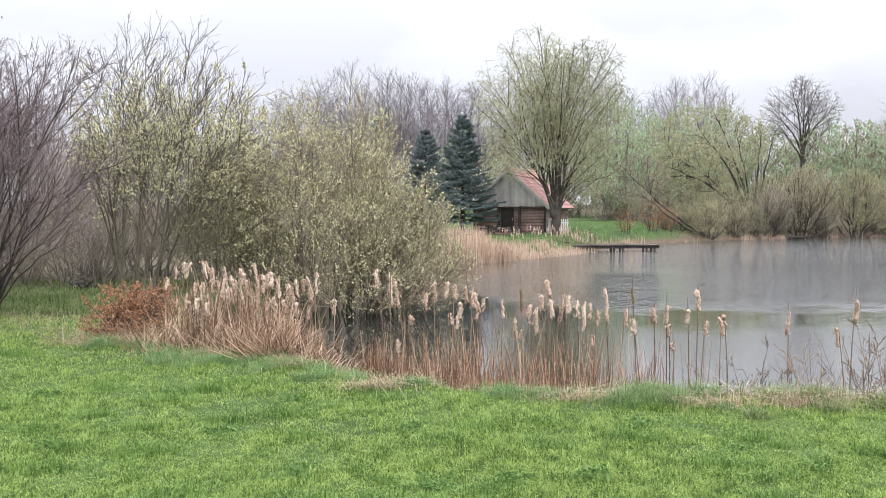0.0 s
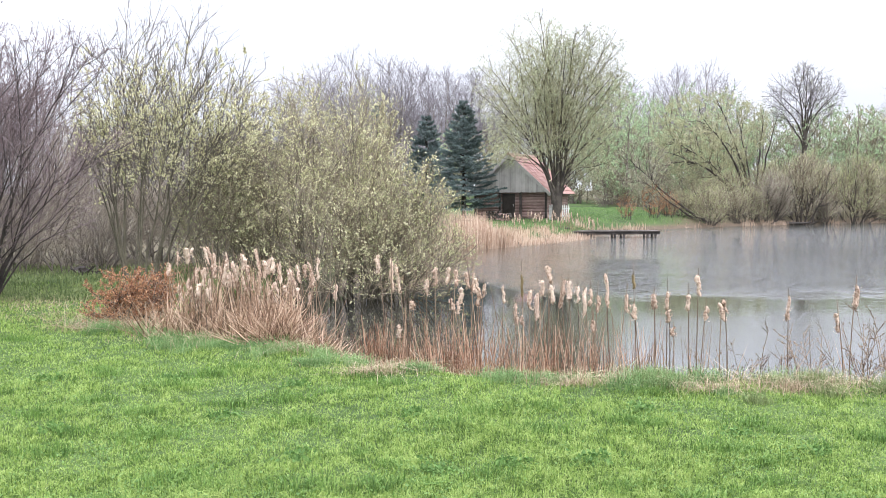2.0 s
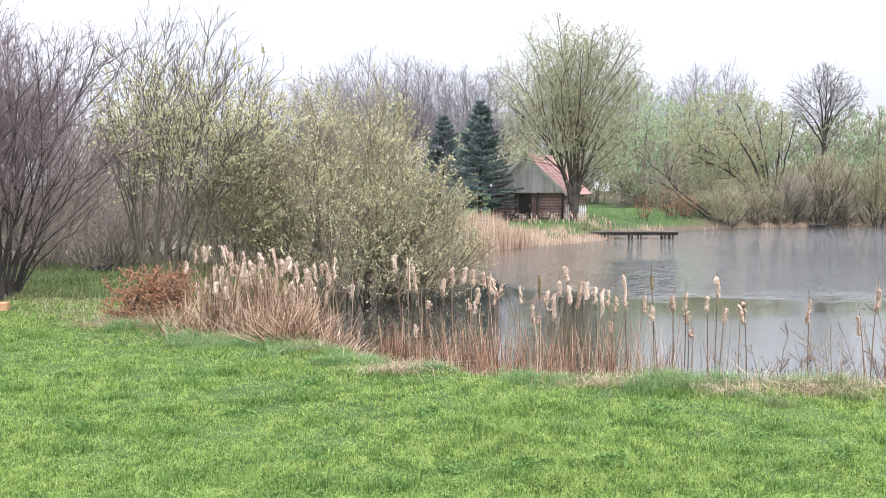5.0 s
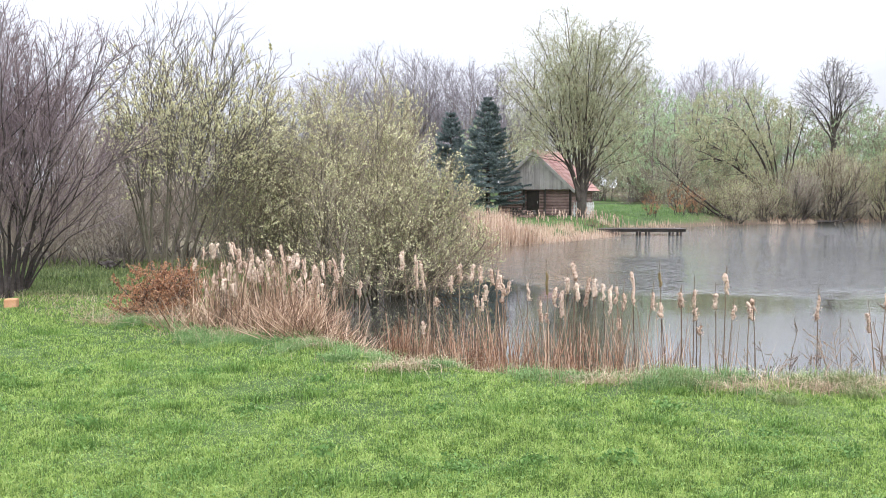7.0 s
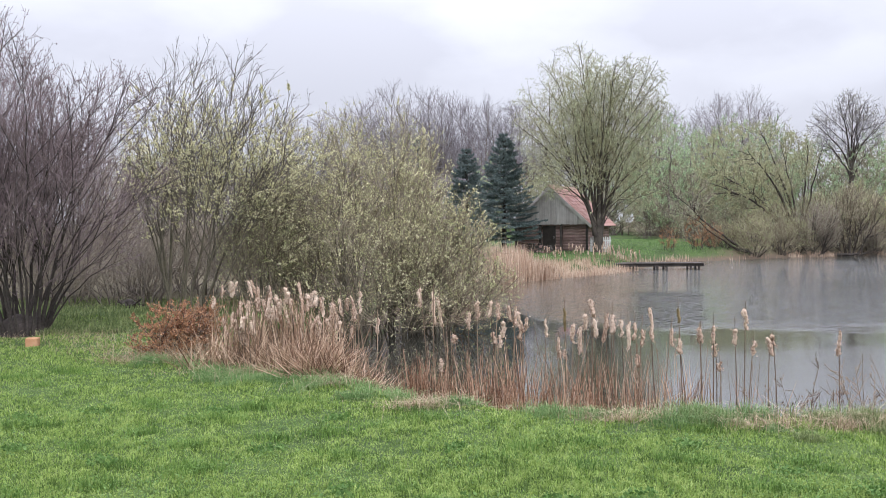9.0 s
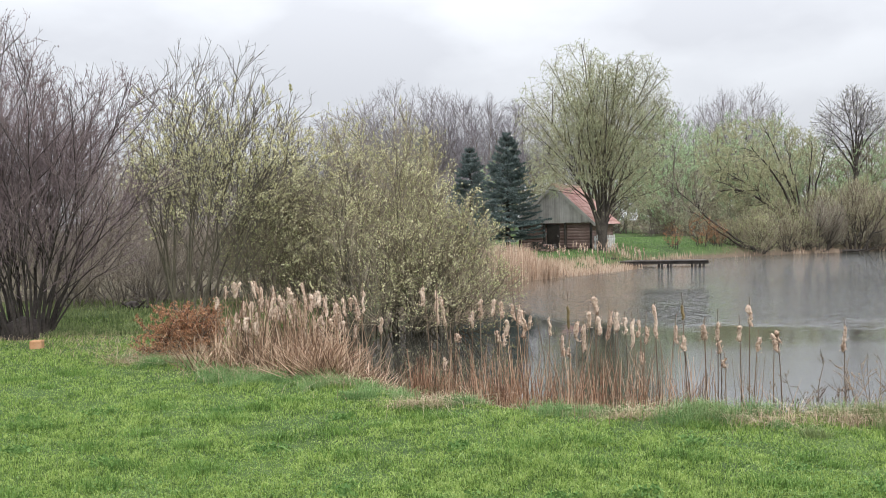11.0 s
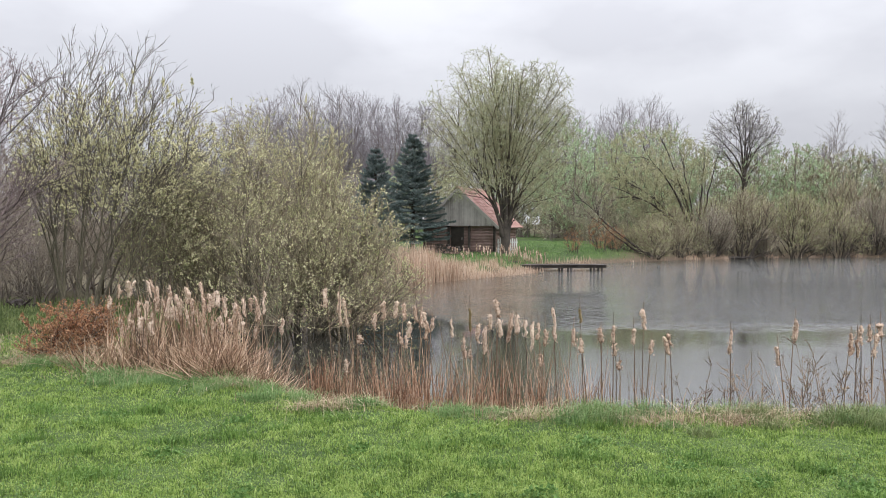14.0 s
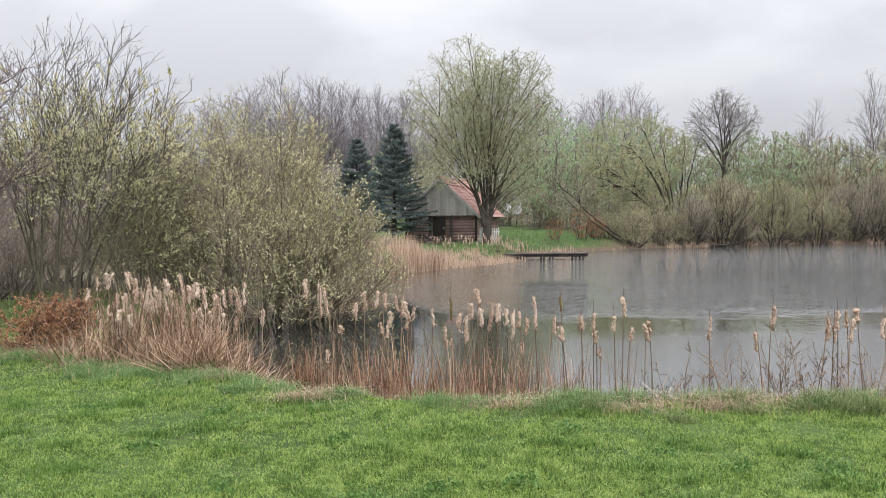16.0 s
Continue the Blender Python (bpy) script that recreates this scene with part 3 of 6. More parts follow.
def sprout(rng, lines, radii, crown, per, span=(0.2, 0.95), angle=(14, 34), fill=(0.55, 1.03), limit=9.0, lift=0.12, k=4, floor_=0.004, tip=0.003, thick=0.6, least=0.1):
    """Straight shoots that fork off the lines, so many to the metre, and run towards the outside of the crown."""
    ln = np.linalg.norm(np.diff(lines, axis=1), axis=2).sum(1)
    want = per * ln * (span[1] - span[0])
    n = np.floor(want + rng.uniform(0, 1, len(want))).astype(int)
    i = np.repeat(np.arange(len(lines)), n)
    u = rng.uniform(span[0], span[1], len(i)) * (lines.shape[1] - 1)
    j = np.minimum(u.astype(int), lines.shape[1] - 2)
    w = (u - j)[:, None]
    p = lines[i, j] * (1 - w) + lines[i, j + 1] * w
    r = radii[i, j] * (1 - w[:, 0]) + radii[i, j + 1] * w[:, 0]
    d = unit(lines[i, j + 1] - lines[i, j])
    side = rng.normal(0, 1, d.shape)
    side = unit(side - (side * d).sum(1, keepdims=True) * d)
    a = np.radians(rng.uniform(angle[0], angle[1], len(i)))[:, None]
    d = unit(d * np.cos(a) + side * np.sin(a))
    d_all = unit(d + np.array([0, 0, lift]))
    go = np.minimum(way_out(crown, p, d_all) / np.linalg.norm(d + np.array([0, 0, lift]), axis=1) * rng.uniform(fill[0], fill[1], len(i)), limit * rng.uniform(0.5, 1.1, len(i)))
    ok = (go > least) & (p[:, 2] + d[:, 2] * go > -0.35)
    p, d, r, go = p[ok], d[ok], r[ok], go[ok][:, None, None]
    t = np.linspace(0, 1, k)[None, :, None]
    out = p[:, None] + d[:, None] * t * go + np.array([0, 0, 1]) * lift * go * t * t
    out = out + rng.normal(0, 0.009, out.shape) * go * (t > 0)
    r0 = np.clip(r * thick, floor_, 0.006 + 0.02 * go[:, 0, 0])
    return out, thin(r0, np.minimum(tip, r0), k)


def grow(rng, lines, radii, crown, per, span, angle, ratio, least, up, k, floor_, tip, fill=(0.8, 1.04), wiggle=0.05, thick=0.62):
    """The next order of a natural ramification: shoots spaced along the lines in a spiral, the longer the farther
    they stand from the tip of their parent, and no longer than the crown allows."""
    total = np.linalg.norm(np.diff(lines, axis=1), axis=2).sum(1)
    n = np.floor(per * total * (span[1] - span[0]) + rng.uniform(0, 1, len(total))).astype(int)
    i = np.repeat(np.arange(len(lines)), n)
    rank = np.arange(len(i)) - np.repeat(np.cumsum(n) - n, n)
    t = span[0] + (span[1] - span[0]) * (rank + rng.uniform(0, 1, len(i))) / n[i]
    u = t * (lines.shape[1] - 1)
    j = np.minimum(u.astype(int), lines.shape[1] - 2)
    w = (u - j)[:, None]
    p = lines[i, j] * (1 - w) + lines[i, j + 1] * w
    r = radii[i, j] * (1 - w[:, 0]) + radii[i, j + 1] * w[:, 0]
    d = unit(lines[i, j + 1] - lines[i, j])
    a1 = unit(np.cross(d, np.where(np.abs(d[:, 2:3]) > 0.9, np.array([1.0, 0.1, 0]), np.array([0.0, 0.05, 1.0]))))
    a2 = np.cross(d, a1)
    az = (rng.uniform(0, 6.3, len(lines))[i] + rank * 2.4 + rng.normal(0, 0.5, len(i)))[:, None]
    an = np.radians(rng.uniform(angle[0], angle[1], len(i)))[:, None]
    d = d * np.cos(an) + (a1 * np.cos(az) + a2 * np.sin(az)) * np.sin(an)
    ln = (least + ratio * total[i] * (1 - t)) * rng.uniform(0.7, 1.15, len(i))
    ln = np.minimum(ln, way_out(crown, p, unit(d + np.array([0, 0, up * 0.5]))) * rng.uniform(fill[0], fill[1], len(i)) + least * 0.3)
    ok = (ln > 0.3 * least) & (p[:, 2] + d[:, 2] * ln > -0.4)
    p, d, ln, r = p[ok], d[ok], ln[ok], r[ok]
    out = shoots(rng, p, d, ln, k, up, wiggle)
    r0 = np.clip(r * thick, floor_, 0.004 + 0.014 * ln)
    return out, thin(r0, np.minimum(tip, r0), k)


def woody(name, label, category, m, seed, stems, crown, counts, twig, bark, twig_mat, leaf=None, group="", fork=False, shell=0.5, floors=(0.008, 0.005, 0.003), curl=0.28, steep=1.3, upright=0.45, ends_at=None, ragged=0.05, foot_z=None, fan=None, low=0.45, habit=None):
    """A tree or bush. stems: (x, y, radius, height share) feet; crown: ellipsoids; counts: (stems, boughs, branches); twig: how they sprout."""
    rng = np.random.default_rng(seed)
    root = thing(name, label, category, m, group)
    st = np.array(stems, float)
    n = len(st)
    # stems head for places spread over the crown's upper half
    ends = in_crown(rng, crown, n * 40, 1.0)
    top = max(c[2] + c[5] for c in crown)
    ends = ends[ends[:, 2] > top * low]
    chosen = [ends[np.argmax(ends[:, 2])]]
    while len(chosen) < n:
        gap = np.min(np.linalg.norm(ends[:, None] - np.array(chosen)[None], axis=2), axis=1)
        chosen.append(ends[np.argmax(gap)])
    chosen = np.array(chosen)
    order = np.argsort(np.arctan2(chosen[:, 1], chosen[:, 0]))
    foot_order = np.argsort(np.arctan2(st[:, 1], st[:, 0]))
    to = np.empty_like(chosen)
    to[foot_order] = chosen[order]
    if ends_at is not None:
        to = np.array(ends_at, float)
    base = np.stack([st[:, 0], st[:, 1], np.full(n, -0.12) if foot_z is None else np.array(foot_z)], 1)
    to = base + (to - base) * st[:, 3:4]
    ln = np.linalg.norm(to - base, axis=1, keepdims=True)
    ctrl = base + unit((to - base) * np.array([upright, upright, 1])) * ln * 0.5
    t = np.linspace(0, 1, 10)[None, :, None]
    lines = base[:, None] * (1 - t) ** 2 + 2 * ctrl[:, None] * t * (1 - t) + to[:, None] * t ** 2
    lines = lines + rng.normal(0, 0.006, lines.shape) * ln[:, None] * np.minimum(1, 4 * t * (1.05 - t))
    s = np.linspace(0, 1, 10)
    radii = st[:, 2:3] * ((1 - s) ** 1.15 * 0.9 + 0.1)[None] * (1 + 0.5 * np.exp(-s * 22))[None]
    if foot_z is not None:
        radii[0] = st[0, 2] * np.linspace(1.15, 0.85, 10)
    for i in range(n):
        v, f = tubes(lines[i:i + 1], radii[i:i + 1], 7)
        part("trunk" if n < 3 else "stem", mesh_of("stem", v, f, bark, True), None, root)
    near = floors[2] < 0.0055
    orders = []
    if habit:
        H = lambda q: dict(per=habit["per"][q], span=habit.get("span", (0.16, 0.97)) if q == 0 else (0.12, 0.99), angle=habit["angle"][q], ratio=habit["ratio"][q], least=habit["least"][q], up=habit["up"][q], fill=habit.get("fill", (0.75, 1.04)), wiggle=habit.get("wiggle", 0.05))
        loose = [(x, y, z, a * 1.05, b * 1.05, c * 1.05) for x, y, z, a, b, c in crown]
        first, fr = grow(rng, lines, radii, crown, k=6, floor_=floors[0], tip=floors[1], **H(0))
    elif fan:
        first, fr = sprout(rng, lines, radii, crown, fan["per"][0], fan.get("span", (0.25, 0.95)), fan["angle"], fan.get("fill", (0.5, 1.03)), limit=fan.get("limit", (9, 1.6, 0.6))[0], lift=fan.get("lift", 0.1), k=5, floor_=floors[0], tip=floors[1])
    else:
        first, fr = reach(rng, [(lines, radii, 24)], in_crown(rng, crown, counts[0], shell), 6, curl, floor_=floors[0], tip=floors[1], steep=steep)
    if fork:
        for i in range(len(first)):
            v, f = tubes(first[i:i + 1], fr[i:i + 1], 4)
            part("limb", mesh_of("limb", v, f, bark, True), None, root)
    else:
        v, f = tubes(first, fr, 3)
        tagged(part("limb_work", mesh_of("limb_work", v, f, bark, True), None, root), kind="stuff")
    if habit:
        ends_, er = lines[:, 5:], radii[:, 5:]
        mids, mr = grow(rng, ends_, er, crown, k=4, floor_=floors[1], tip=floors[2], **H(1))
        second, sr = grow(rng, first, fr, crown, k=4, floor_=floors[1], tip=floors[2], **H(1))
        mids, mr, second, sr = mids[:1], mr[:1], np.concatenate([second, mids]), np.concatenate([sr, mr])
        third, tr = grow(rng, second, sr, loose, k=3, floor_=floors[2], tip=floors[2] * 0.7, **H(2))
        fourth, qr = grow(rng, np.concatenate([third, second[:, 1:]]), np.concatenate([tr, sr[:, 1:]]), loose, k=3, floor_=floors[2] * 0.8, tip=floors[2] * 0.5, **H(3))
        orders = [spikes(fourth, qr * 1.15)]
    elif fan:
        mids, mr = sprout(rng, lines, radii, crown, fan["per"][1] * 0.5, (0.35, 1), fan["angle"], fan.get("fill", (0.5, 1.03)), limit=fan.get("limit", (9, 1.6, 0.6))[1], lift=fan.get("lift", 0.1), k=4, floor_=floors[1], tip=floors[2])
        second, sr = sprout(rng, first, fr, crown, fan["per"][1], (0.15, 1), fan.get("mid_angle", fan["angle"]), fan.get("fill", (0.5, 1.03)), limit=fan.get("limit", (9, 1.6, 0.6))[1], lift=fan.get("lift", 0.1), k=4 if near else 3, floor_=floors[1], tip=floors[2])
        second, sr = np.concatenate([second, finer(mids, second.shape[1])]), np.concatenate([sr, finer(mr[:, :, None], second.shape[1])[:, :, 0]])
        third, tr = sprout(rng, second, sr, [(x, y, z, a * 1.04, b * 1.04, c * 1.04) for x, y, z, a, b, c in crown], fan["per"][2], (0.1, 1), fan.get("twig_angle", fan["angle"]), (0.4, 1.3), fan.get("limit", (9, 1.6, 0.6))[2], fan.get("twig_lift", fan.get("lift", 0.1)), 3 if near else 2, floors[2], floors[2] * 0.7, 0.7, 0.05)
    else:
        spread_ = lambda n: in_crown(rng, crown, n, shell)
        mids, mr = reach(rng, [(first, fr, 12), (lines[:, 3:], radii[:, 3:], 14)], spread_(counts[1] // 4), 5 if near else 4, curl, floor_=(floors[0] + floors[1]) / 2, tip=floors[1] * 0.8, steep=steep)
        ends_ = spread_(counts[1])
        centre = np.array([c[:3] for c in crown]).mean(0)
        ends_ = centre + (ends_ - centre) * (1 + np.abs(rng.normal(0, ragged, (len(ends_), 1))))
        second, sr = reach(rng, [(mids, mr, 8), (first, fr, 10)], ends_, 4 if near else 3, curl, floor_=floors[1], tip=floors[2], steep=steep)
        third, tr = branch(rng, second, sr, floor_=floors[2], tip=floors[2] * 0.7, thick=0.7, **twig)
    tagged(part("branchwork", mesh_join("branchwork", [tubes(mids, mr, 3), tubes(second, sr, 3), tubes(third, tr, 3) if habit and near else spikes(third, tr * 1.15)] + orders, twig_mat), None, root), kind="stuff")
    for spec in leaf or []:
        spec = dict(spec)
        kind, mat, nm = spec.pop("kind"), spec.pop("mat"), spec.pop("name")
        use, low, share = third, spec.pop("below", None), spec.pop("share", 1.0)
        clump = spec.pop("clump", None)
        if habit:
            use = second[:, 1:] if spec.pop("on", "") == "branch" else np.concatenate([third, fourth])
        if clump:
            q = use[:, 0] * clump[0]
            q = np.sin(q[:, 0] + 1.7 * np.sin(q[:, 2] * 0.9 + seed)) * np.sin(q[:, 2] * 1.3 + np.sin(q[:, 1])) + 0.5 * np.sin(q[:, 0] * 2.7 + q[:, 1] * 2.1) * np.sin(q[:, 2] * 2.9)
            use = use[q + rng.normal(0, 0.35, len(use)) > clump[1]]
        if share < 1:
            use = use[rng.uniform(0, 1, len(use)) < share]
        if low is not None:
            use = use[use[:, -1, 2] < low + rng.normal(0, 0.45, len(use))]
        v, f = (leaves if kind == "leaf" else catkins)(rng, use, **spec)
        tagged(part(nm, mesh_of(nm, v, f, mat), None, root), kind="stuff")
    return root


def feet(rng, n, foot, radius, reach_=(0.85, 1.0)):
    """Stems that rise from one foot."""
    out = []
    for i in range(n):
        a = 2 * math.pi * (i + rng.uniform(-0.3, 0.3)) / n
        d = foot * math.sqrt(rng.uniform(0.1, 1))
        out.append((d * math.cos(a), d * math.sin(a), rng.uniform(*radius), rng.uniform(*reach_)))
    return out


def at(x, y, turn=0.0, size=1.0, sink=0.0, tall=1.0):
    return Matrix.Translation((x, y, float(land(x, y)) - sink)) @ Matrix.Rotation(turn, 4, "Z") @ Matrix.Diagonal((size, size, size * tall, 1))


rand = random.Random(11)

# alder-like bush beside the lawn, dark and bare, many stems from one stool
ALDER = woody("alder_bush", "dark bare multi-stemmed alder bush with purple-brown twigs on the lawn", "bush", at(-6.75, 12.7), 21,
              feet(rand, 34, 0.36, (0.017, 0.036)), [(-0.2, 0, 3.0, 2.4, 2.0, 2.25), (0.95, 0, 2.8, 1.55, 1.4, 2.0)], (120, 4200),
              {}, M_BARK_DARK, M_TWIG_PURPLE,
              [dict(kind="catkin", mat=M_TWIG_PURPLE, name="bud_cover", per=0.9, size=(0.015, 0.04), fat=0.18, droop=0.6)], fork=True, floors=(0.0075, 0.0048, 0.0032), upright=0.36, low=0.25,
              habit=dict(per=(2.6, 5.8, 8.2, 5.4), angle=((18, 42), (22, 50), (25, 55), (25, 60)), ratio=(0.66, 0.6, 0.52, 0.36), least=(0.45, 0.3, 0.18, 0.09), span=(0.26, 0.97), up=(0.3, 0.25, 0.2, 0.0)))


def stool(parent, mat, wide_, tall_, seed):
    """The swollen foot from which the stems of a coppiced bush rise."""
    bm = bmesh.new()
    bmesh.ops.create_icosphere(bm, subdivisions=3, radius=1.0)
    for q in bm.verts:
        q.co *= 1 + 0.3 * noise.noise(q.co * 2.3 + Vector((seed, 0, 0))) + 0.12 * noise.noise(q.co * 7)
        q.co = Vector((q.co.x * wide_, q.co.y * wide_, q.co.z * tall_))
    for f_ in bm.faces:
        f_.smooth = True
    part("stool", bm, mat, parent, "knotty dark coppice stool")


stool(ALDER, M_BARK_DARK, 0.34, 0.3, 3)

# tall goat willow on the bank
woody("goat_willow", "tall goat willow with bare upper twigs and pale catkins below", "tree", at(-5.05, 15.6), 22,
      feet(rand, 15, 0.42, (0.015, 0.03)), [(0.7, 0, 3.1, 1.9, 1.5, 2.08), (1.1, 0, 2.0, 1.9, 1.4, 1.6)], (110, 3800),
      {}, M_BARK_OLIVE, M_TWIG_DARK,
      [dict(kind="catkin", mat=M_CATKIN, name="catkin_cover", per=3.6, size=(0.028, 0.055), fat=0.29, below=3.4, clump=(2.6, -0.5)),
       dict(kind="catkin", mat=M_CATKIN, name="catkin_spray", per=13, size=(0.032, 0.062), fat=0.32, on="branch", below=3.6, share=0.75),
       dict(kind="leaf", mat=M_LEAF_YELLOW, name="young_leaf_cover", per=0.8, size=(0.022, 0.045), wide=0.5, below=3.4, clump=(2.0, -0.6))], fork=True, floors=(0.008, 0.0048, 0.003), upright=0.85, low=0.5,
      habit=dict(per=(2.5, 4.3, 6.2, 4.6), angle=((20, 42), (22, 44), (22, 48), (25, 55)), ratio=(0.68, 0.62, 0.52, 0.36), least=(0.46, 0.3, 0.18, 0.09), up=(0.18, 0.22, 0.18, 0.08), fill=(0.88, 1.07), span=(0.26, 0.97)))

# broad sallow bush that overhangs the water
woody("sallow_bush", "broad rounded sallow bush with yellowish catkins overhanging the water", "bush", at(-1.9, 16.5), 23,
      feet(rand, 44, 1.0, (0.015, 0.032)) + [(0.75 + 0.04 * k, -0.5 + 0.1 * k, 0.016 + 0.001 * (k % 4), 0.95) for k in range(10)], [(-0.25, 0, 2.35, 1.4, 1.3, 2.6), (0.75, 0.3, 2.4, 1.2, 1.1, 2.35), (1.5, -0.3, 1.45, 1.2, 1.1, 1.75), (-1.2, 0.1, 2.4, 1.1, 1.0, 2.2), (0.1, -0.4, 0.8, 2.1, 1.5, 0.8), (2.0, -0.4, 1.0, 0.9, 0.8, 0.9), (2.2, -0.2, 1.4, 0.85, 0.8, 1.1), (0.2, -0.9, 1.6, 1.0, 0.8, 1.5)], (160, 6400),
      {}, M_BARK_OLIVE, M_TWIG_SALLOW,
      [dict(kind="catkin", mat=M_CATKIN, name="catkin_cover", per=1.7, size=(0.028, 0.055), fat=0.25, clump=(3.0, 0.0)),
       dict(kind="catkin", mat=M_CATKIN, name="catkin_spray", per=10, size=(0.032, 0.06), fat=0.27, on="branch", share=0.4, clump=(2.2, -0.1)),
       dict(kind="leaf", mat=M_LEAF_YELLOW, name="young_leaf_cover", per=1.2, size=(0.022, 0.045), wide=0.5)], fork=True, floors=(0.008, 0.0048, 0.003), upright=0.6, low=0.03,
      habit=dict(per=(2.4, 4.6, 6.4, 4.4), angle=((22, 55), (25, 55), (25, 60), (25, 60)), ratio=(0.65, 0.6, 0.55, 0.4), least=(0.5, 0.36, 0.24, 0.12), up=(0.3, 0.4, 0.35, 0.1), span=(0.1, 0.98), fill=(0.6, 1.1)))

LOW_SALLOW = woody("sallow_bush", "low spreading sallow bush leaning out over the water", "bush", Matrix.Translation((-0.5, 16.4, -0.5)), 25,
      feet(rand, 26, 0.55, (0.012, 0.026)), [(0.0, 0, 1.5, 1.1, 1.0, 1.5), (0.55, -0.1, 1.0, 1.05, 0.95, 1.35), (0.8, -0.2, 0.75, 0.95, 0.9, 0.85), (0.1, -0.3, 0.75, 1.1, 0.9, 0.75)], (60, 900), {}, M_BARK_OLIVE, M_TWIG_SALLOW,
      [dict(kind="catkin", mat=M_CATKIN, name="catkin_cover", per=0.9, size=(0.026, 0.046), fat=0.24, clump=(3.0, 0.2)),
       dict(kind="leaf", mat=M_LEAF_YELLOW, name="young_leaf_cover", per=1.6, size=(0.022, 0.045), wide=0.5)], fork=True, floors=(0.007, 0.0044, 0.003), upright=0.7, low=0.03,
      habit=dict(per=(2.8, 5.4, 7.4, 5.6), angle=((22, 55), (25, 55), (25, 60), (25, 60)), ratio=(0.65, 0.6, 0.55, 0.4), least=(0.5, 0.34, 0.22, 0.12), up=(0.3, 0.4, 0.35, 0.1), span=(0.08, 0.98), fill=(0.75, 1.1)))

tagged(copy_thing(LOW_SALLOW, at(-3.75, 16.3, 2.2, 0.95)), "olive sallow bush filling the gap below the goat willow")

# slim willow in catkin that shows over the sallow's shoulder
woody("slim_willow", "slim upright willow with cream catkins behind the sallow bush", "tree", at(-1.3, 22.0), 26,
      feet(rand, 9, 0.2, (0.014, 0.028)), [(0.15, 0, 2.3, 0.85, 0.75, 2.0)], (40, 600), {}, M_BARK_OLIVE, M_TWIG_SALLOW,
      [dict(kind="catkin", mat=M_CATKIN, name="catkin_cover", per=1.1, size=(0.035, 0.065), fat=0.27),
       dict(kind="catkin", mat=M_CATKIN, name="catkin_spray", per=10, size=(0.035, 0.07), fat=0.28, on="branch")], fork=True, floors=(0.008, 0.0055, 0.004), upright=0.5, low=0.4,
      habit=dict(per=(2.4, 4.5, 5, 3), angle=((16, 36), (20, 44), (22, 48), (25, 55)), ratio=(0.6, 0.55, 0.5, 0.35), least=(0.4, 0.3, 0.2, 0.1), up=(0.2, 0.3, 0.3, 0.1)))

# thicket behind the bushes
BRUSH = woody("thicket_bush", "brownish bare thicket bush with fine tangled twigs", "bush", at(-9.5, 20.5), 24,
              feet(rand, 12, 0.7, (0.02, 0.05)), [(0, 0, 2.1, 2.3, 2.0, 2.1)], (36, 460),
              dict(per=4, span=(0.05, 1), angle=(20, 65), length=(0.4, 0.9), k=2, up=0.1), M_BARK_GREY, M_TWIG_BROWN,
              [dict(kind="leaf", mat=M_LEAF_HAZY_OLIVE, name="bud_cover", per=0.5, size=(0.03, 0.05), wide=0.5)], "thicket behind the lawn", floors=(0.009, 0.007, 0.0055), upright=0.7, low=0.25, fan=dict(per=(2.6, 3.5, 4), angle=(18, 55), twig_angle=(20, 70), limit=(9, 1.3, 0.7)))
for x, y, s, h in [(-12.6, 19.0, 0.9, 1.1), (-7.4, 20.0, 0.85, 0.95), (-8.8, 17.6, 0.55, 0.8), (-11, 17.5, 0.6, 0.7), (-14.5, 21, 0.8, 0.9), (-4.6, 20.5, 0.8, 1.0), (-13.5, 26, 1.1, 0.75), (-10, 29, 1.1, 0.75), (-5.5, 28, 1.0, 0.8), (-17, 24, 1.1, 0.8), (-3.5, 24, 0.85, 0.9), (-2.2, 33, 1.0, 1.1), (-9.3, 36, 1.3, 0.8), (-14.5, 38, 1.4, 0.8),
                   (-5, 40, 1.2, 0.8), (-20, 33, 1.3, 0.8), (-3.9, 18.6, 0.6, 0.9), (-6.9, 18.3, 0.5, 0.8), (-7.9, 19.2, 0.6, 0.9), (-2.6, 20.5, 0.7, 1.0), (-9.9, 18.6, 0.5, 0.9), (-6.5, 17.5, 0.42, 0.9), (-7.3, 17.2, 0.4, 0.7), (-8.2, 17.6, 0.45, 0.8), (-5.0, 19.2, 0.6, 0.8), (-6.2, 19.8, 0.6, 0.8), (-7.0, 21.0, 0.7, 0.7), (-9.2, 19.4, 0.6, 0.7)]:
    copy_thing(BRUSH, at(x, y, rand.uniform(0, 6), s, 0, h))

# tall bare trees of the wood behind
BARE = []
for k in range(3):
    BARE.append(woody("bare_tree", "tall bare greyish tree with haze-tinted twigs in the wood behind the pond", "tree", at((-10, -1.5, 5)[k], 86 + k), 30 + k,
                      feet(rand, (5, 6, 5)[k], 0.35, (0.1, 0.16)), [(0, 0, 9.0, (4.4, 4.0, 4.8)[k], 4.2, 5.7)], (50, 700),
                      {}, M_BARK_GREY, M_TWIG_HAZY_GREY, None, "bare trees of the wood", floors=(0.027, 0.016, 0.0095), upright=0.45, low=0.5,
                      habit=dict(per=(1.05, 1.85, 2.4, 2.4), angle=((22, 50), (24, 50), (25, 50), (25, 55)), ratio=(0.68, 0.64, 0.56, 0.45), least=(1.2, 0.85, 0.6, 0.38), up=(0.2, 0.25, 0.2, 0.1), span=(0.25, 0.97), fill=(0.88, 1.05))))
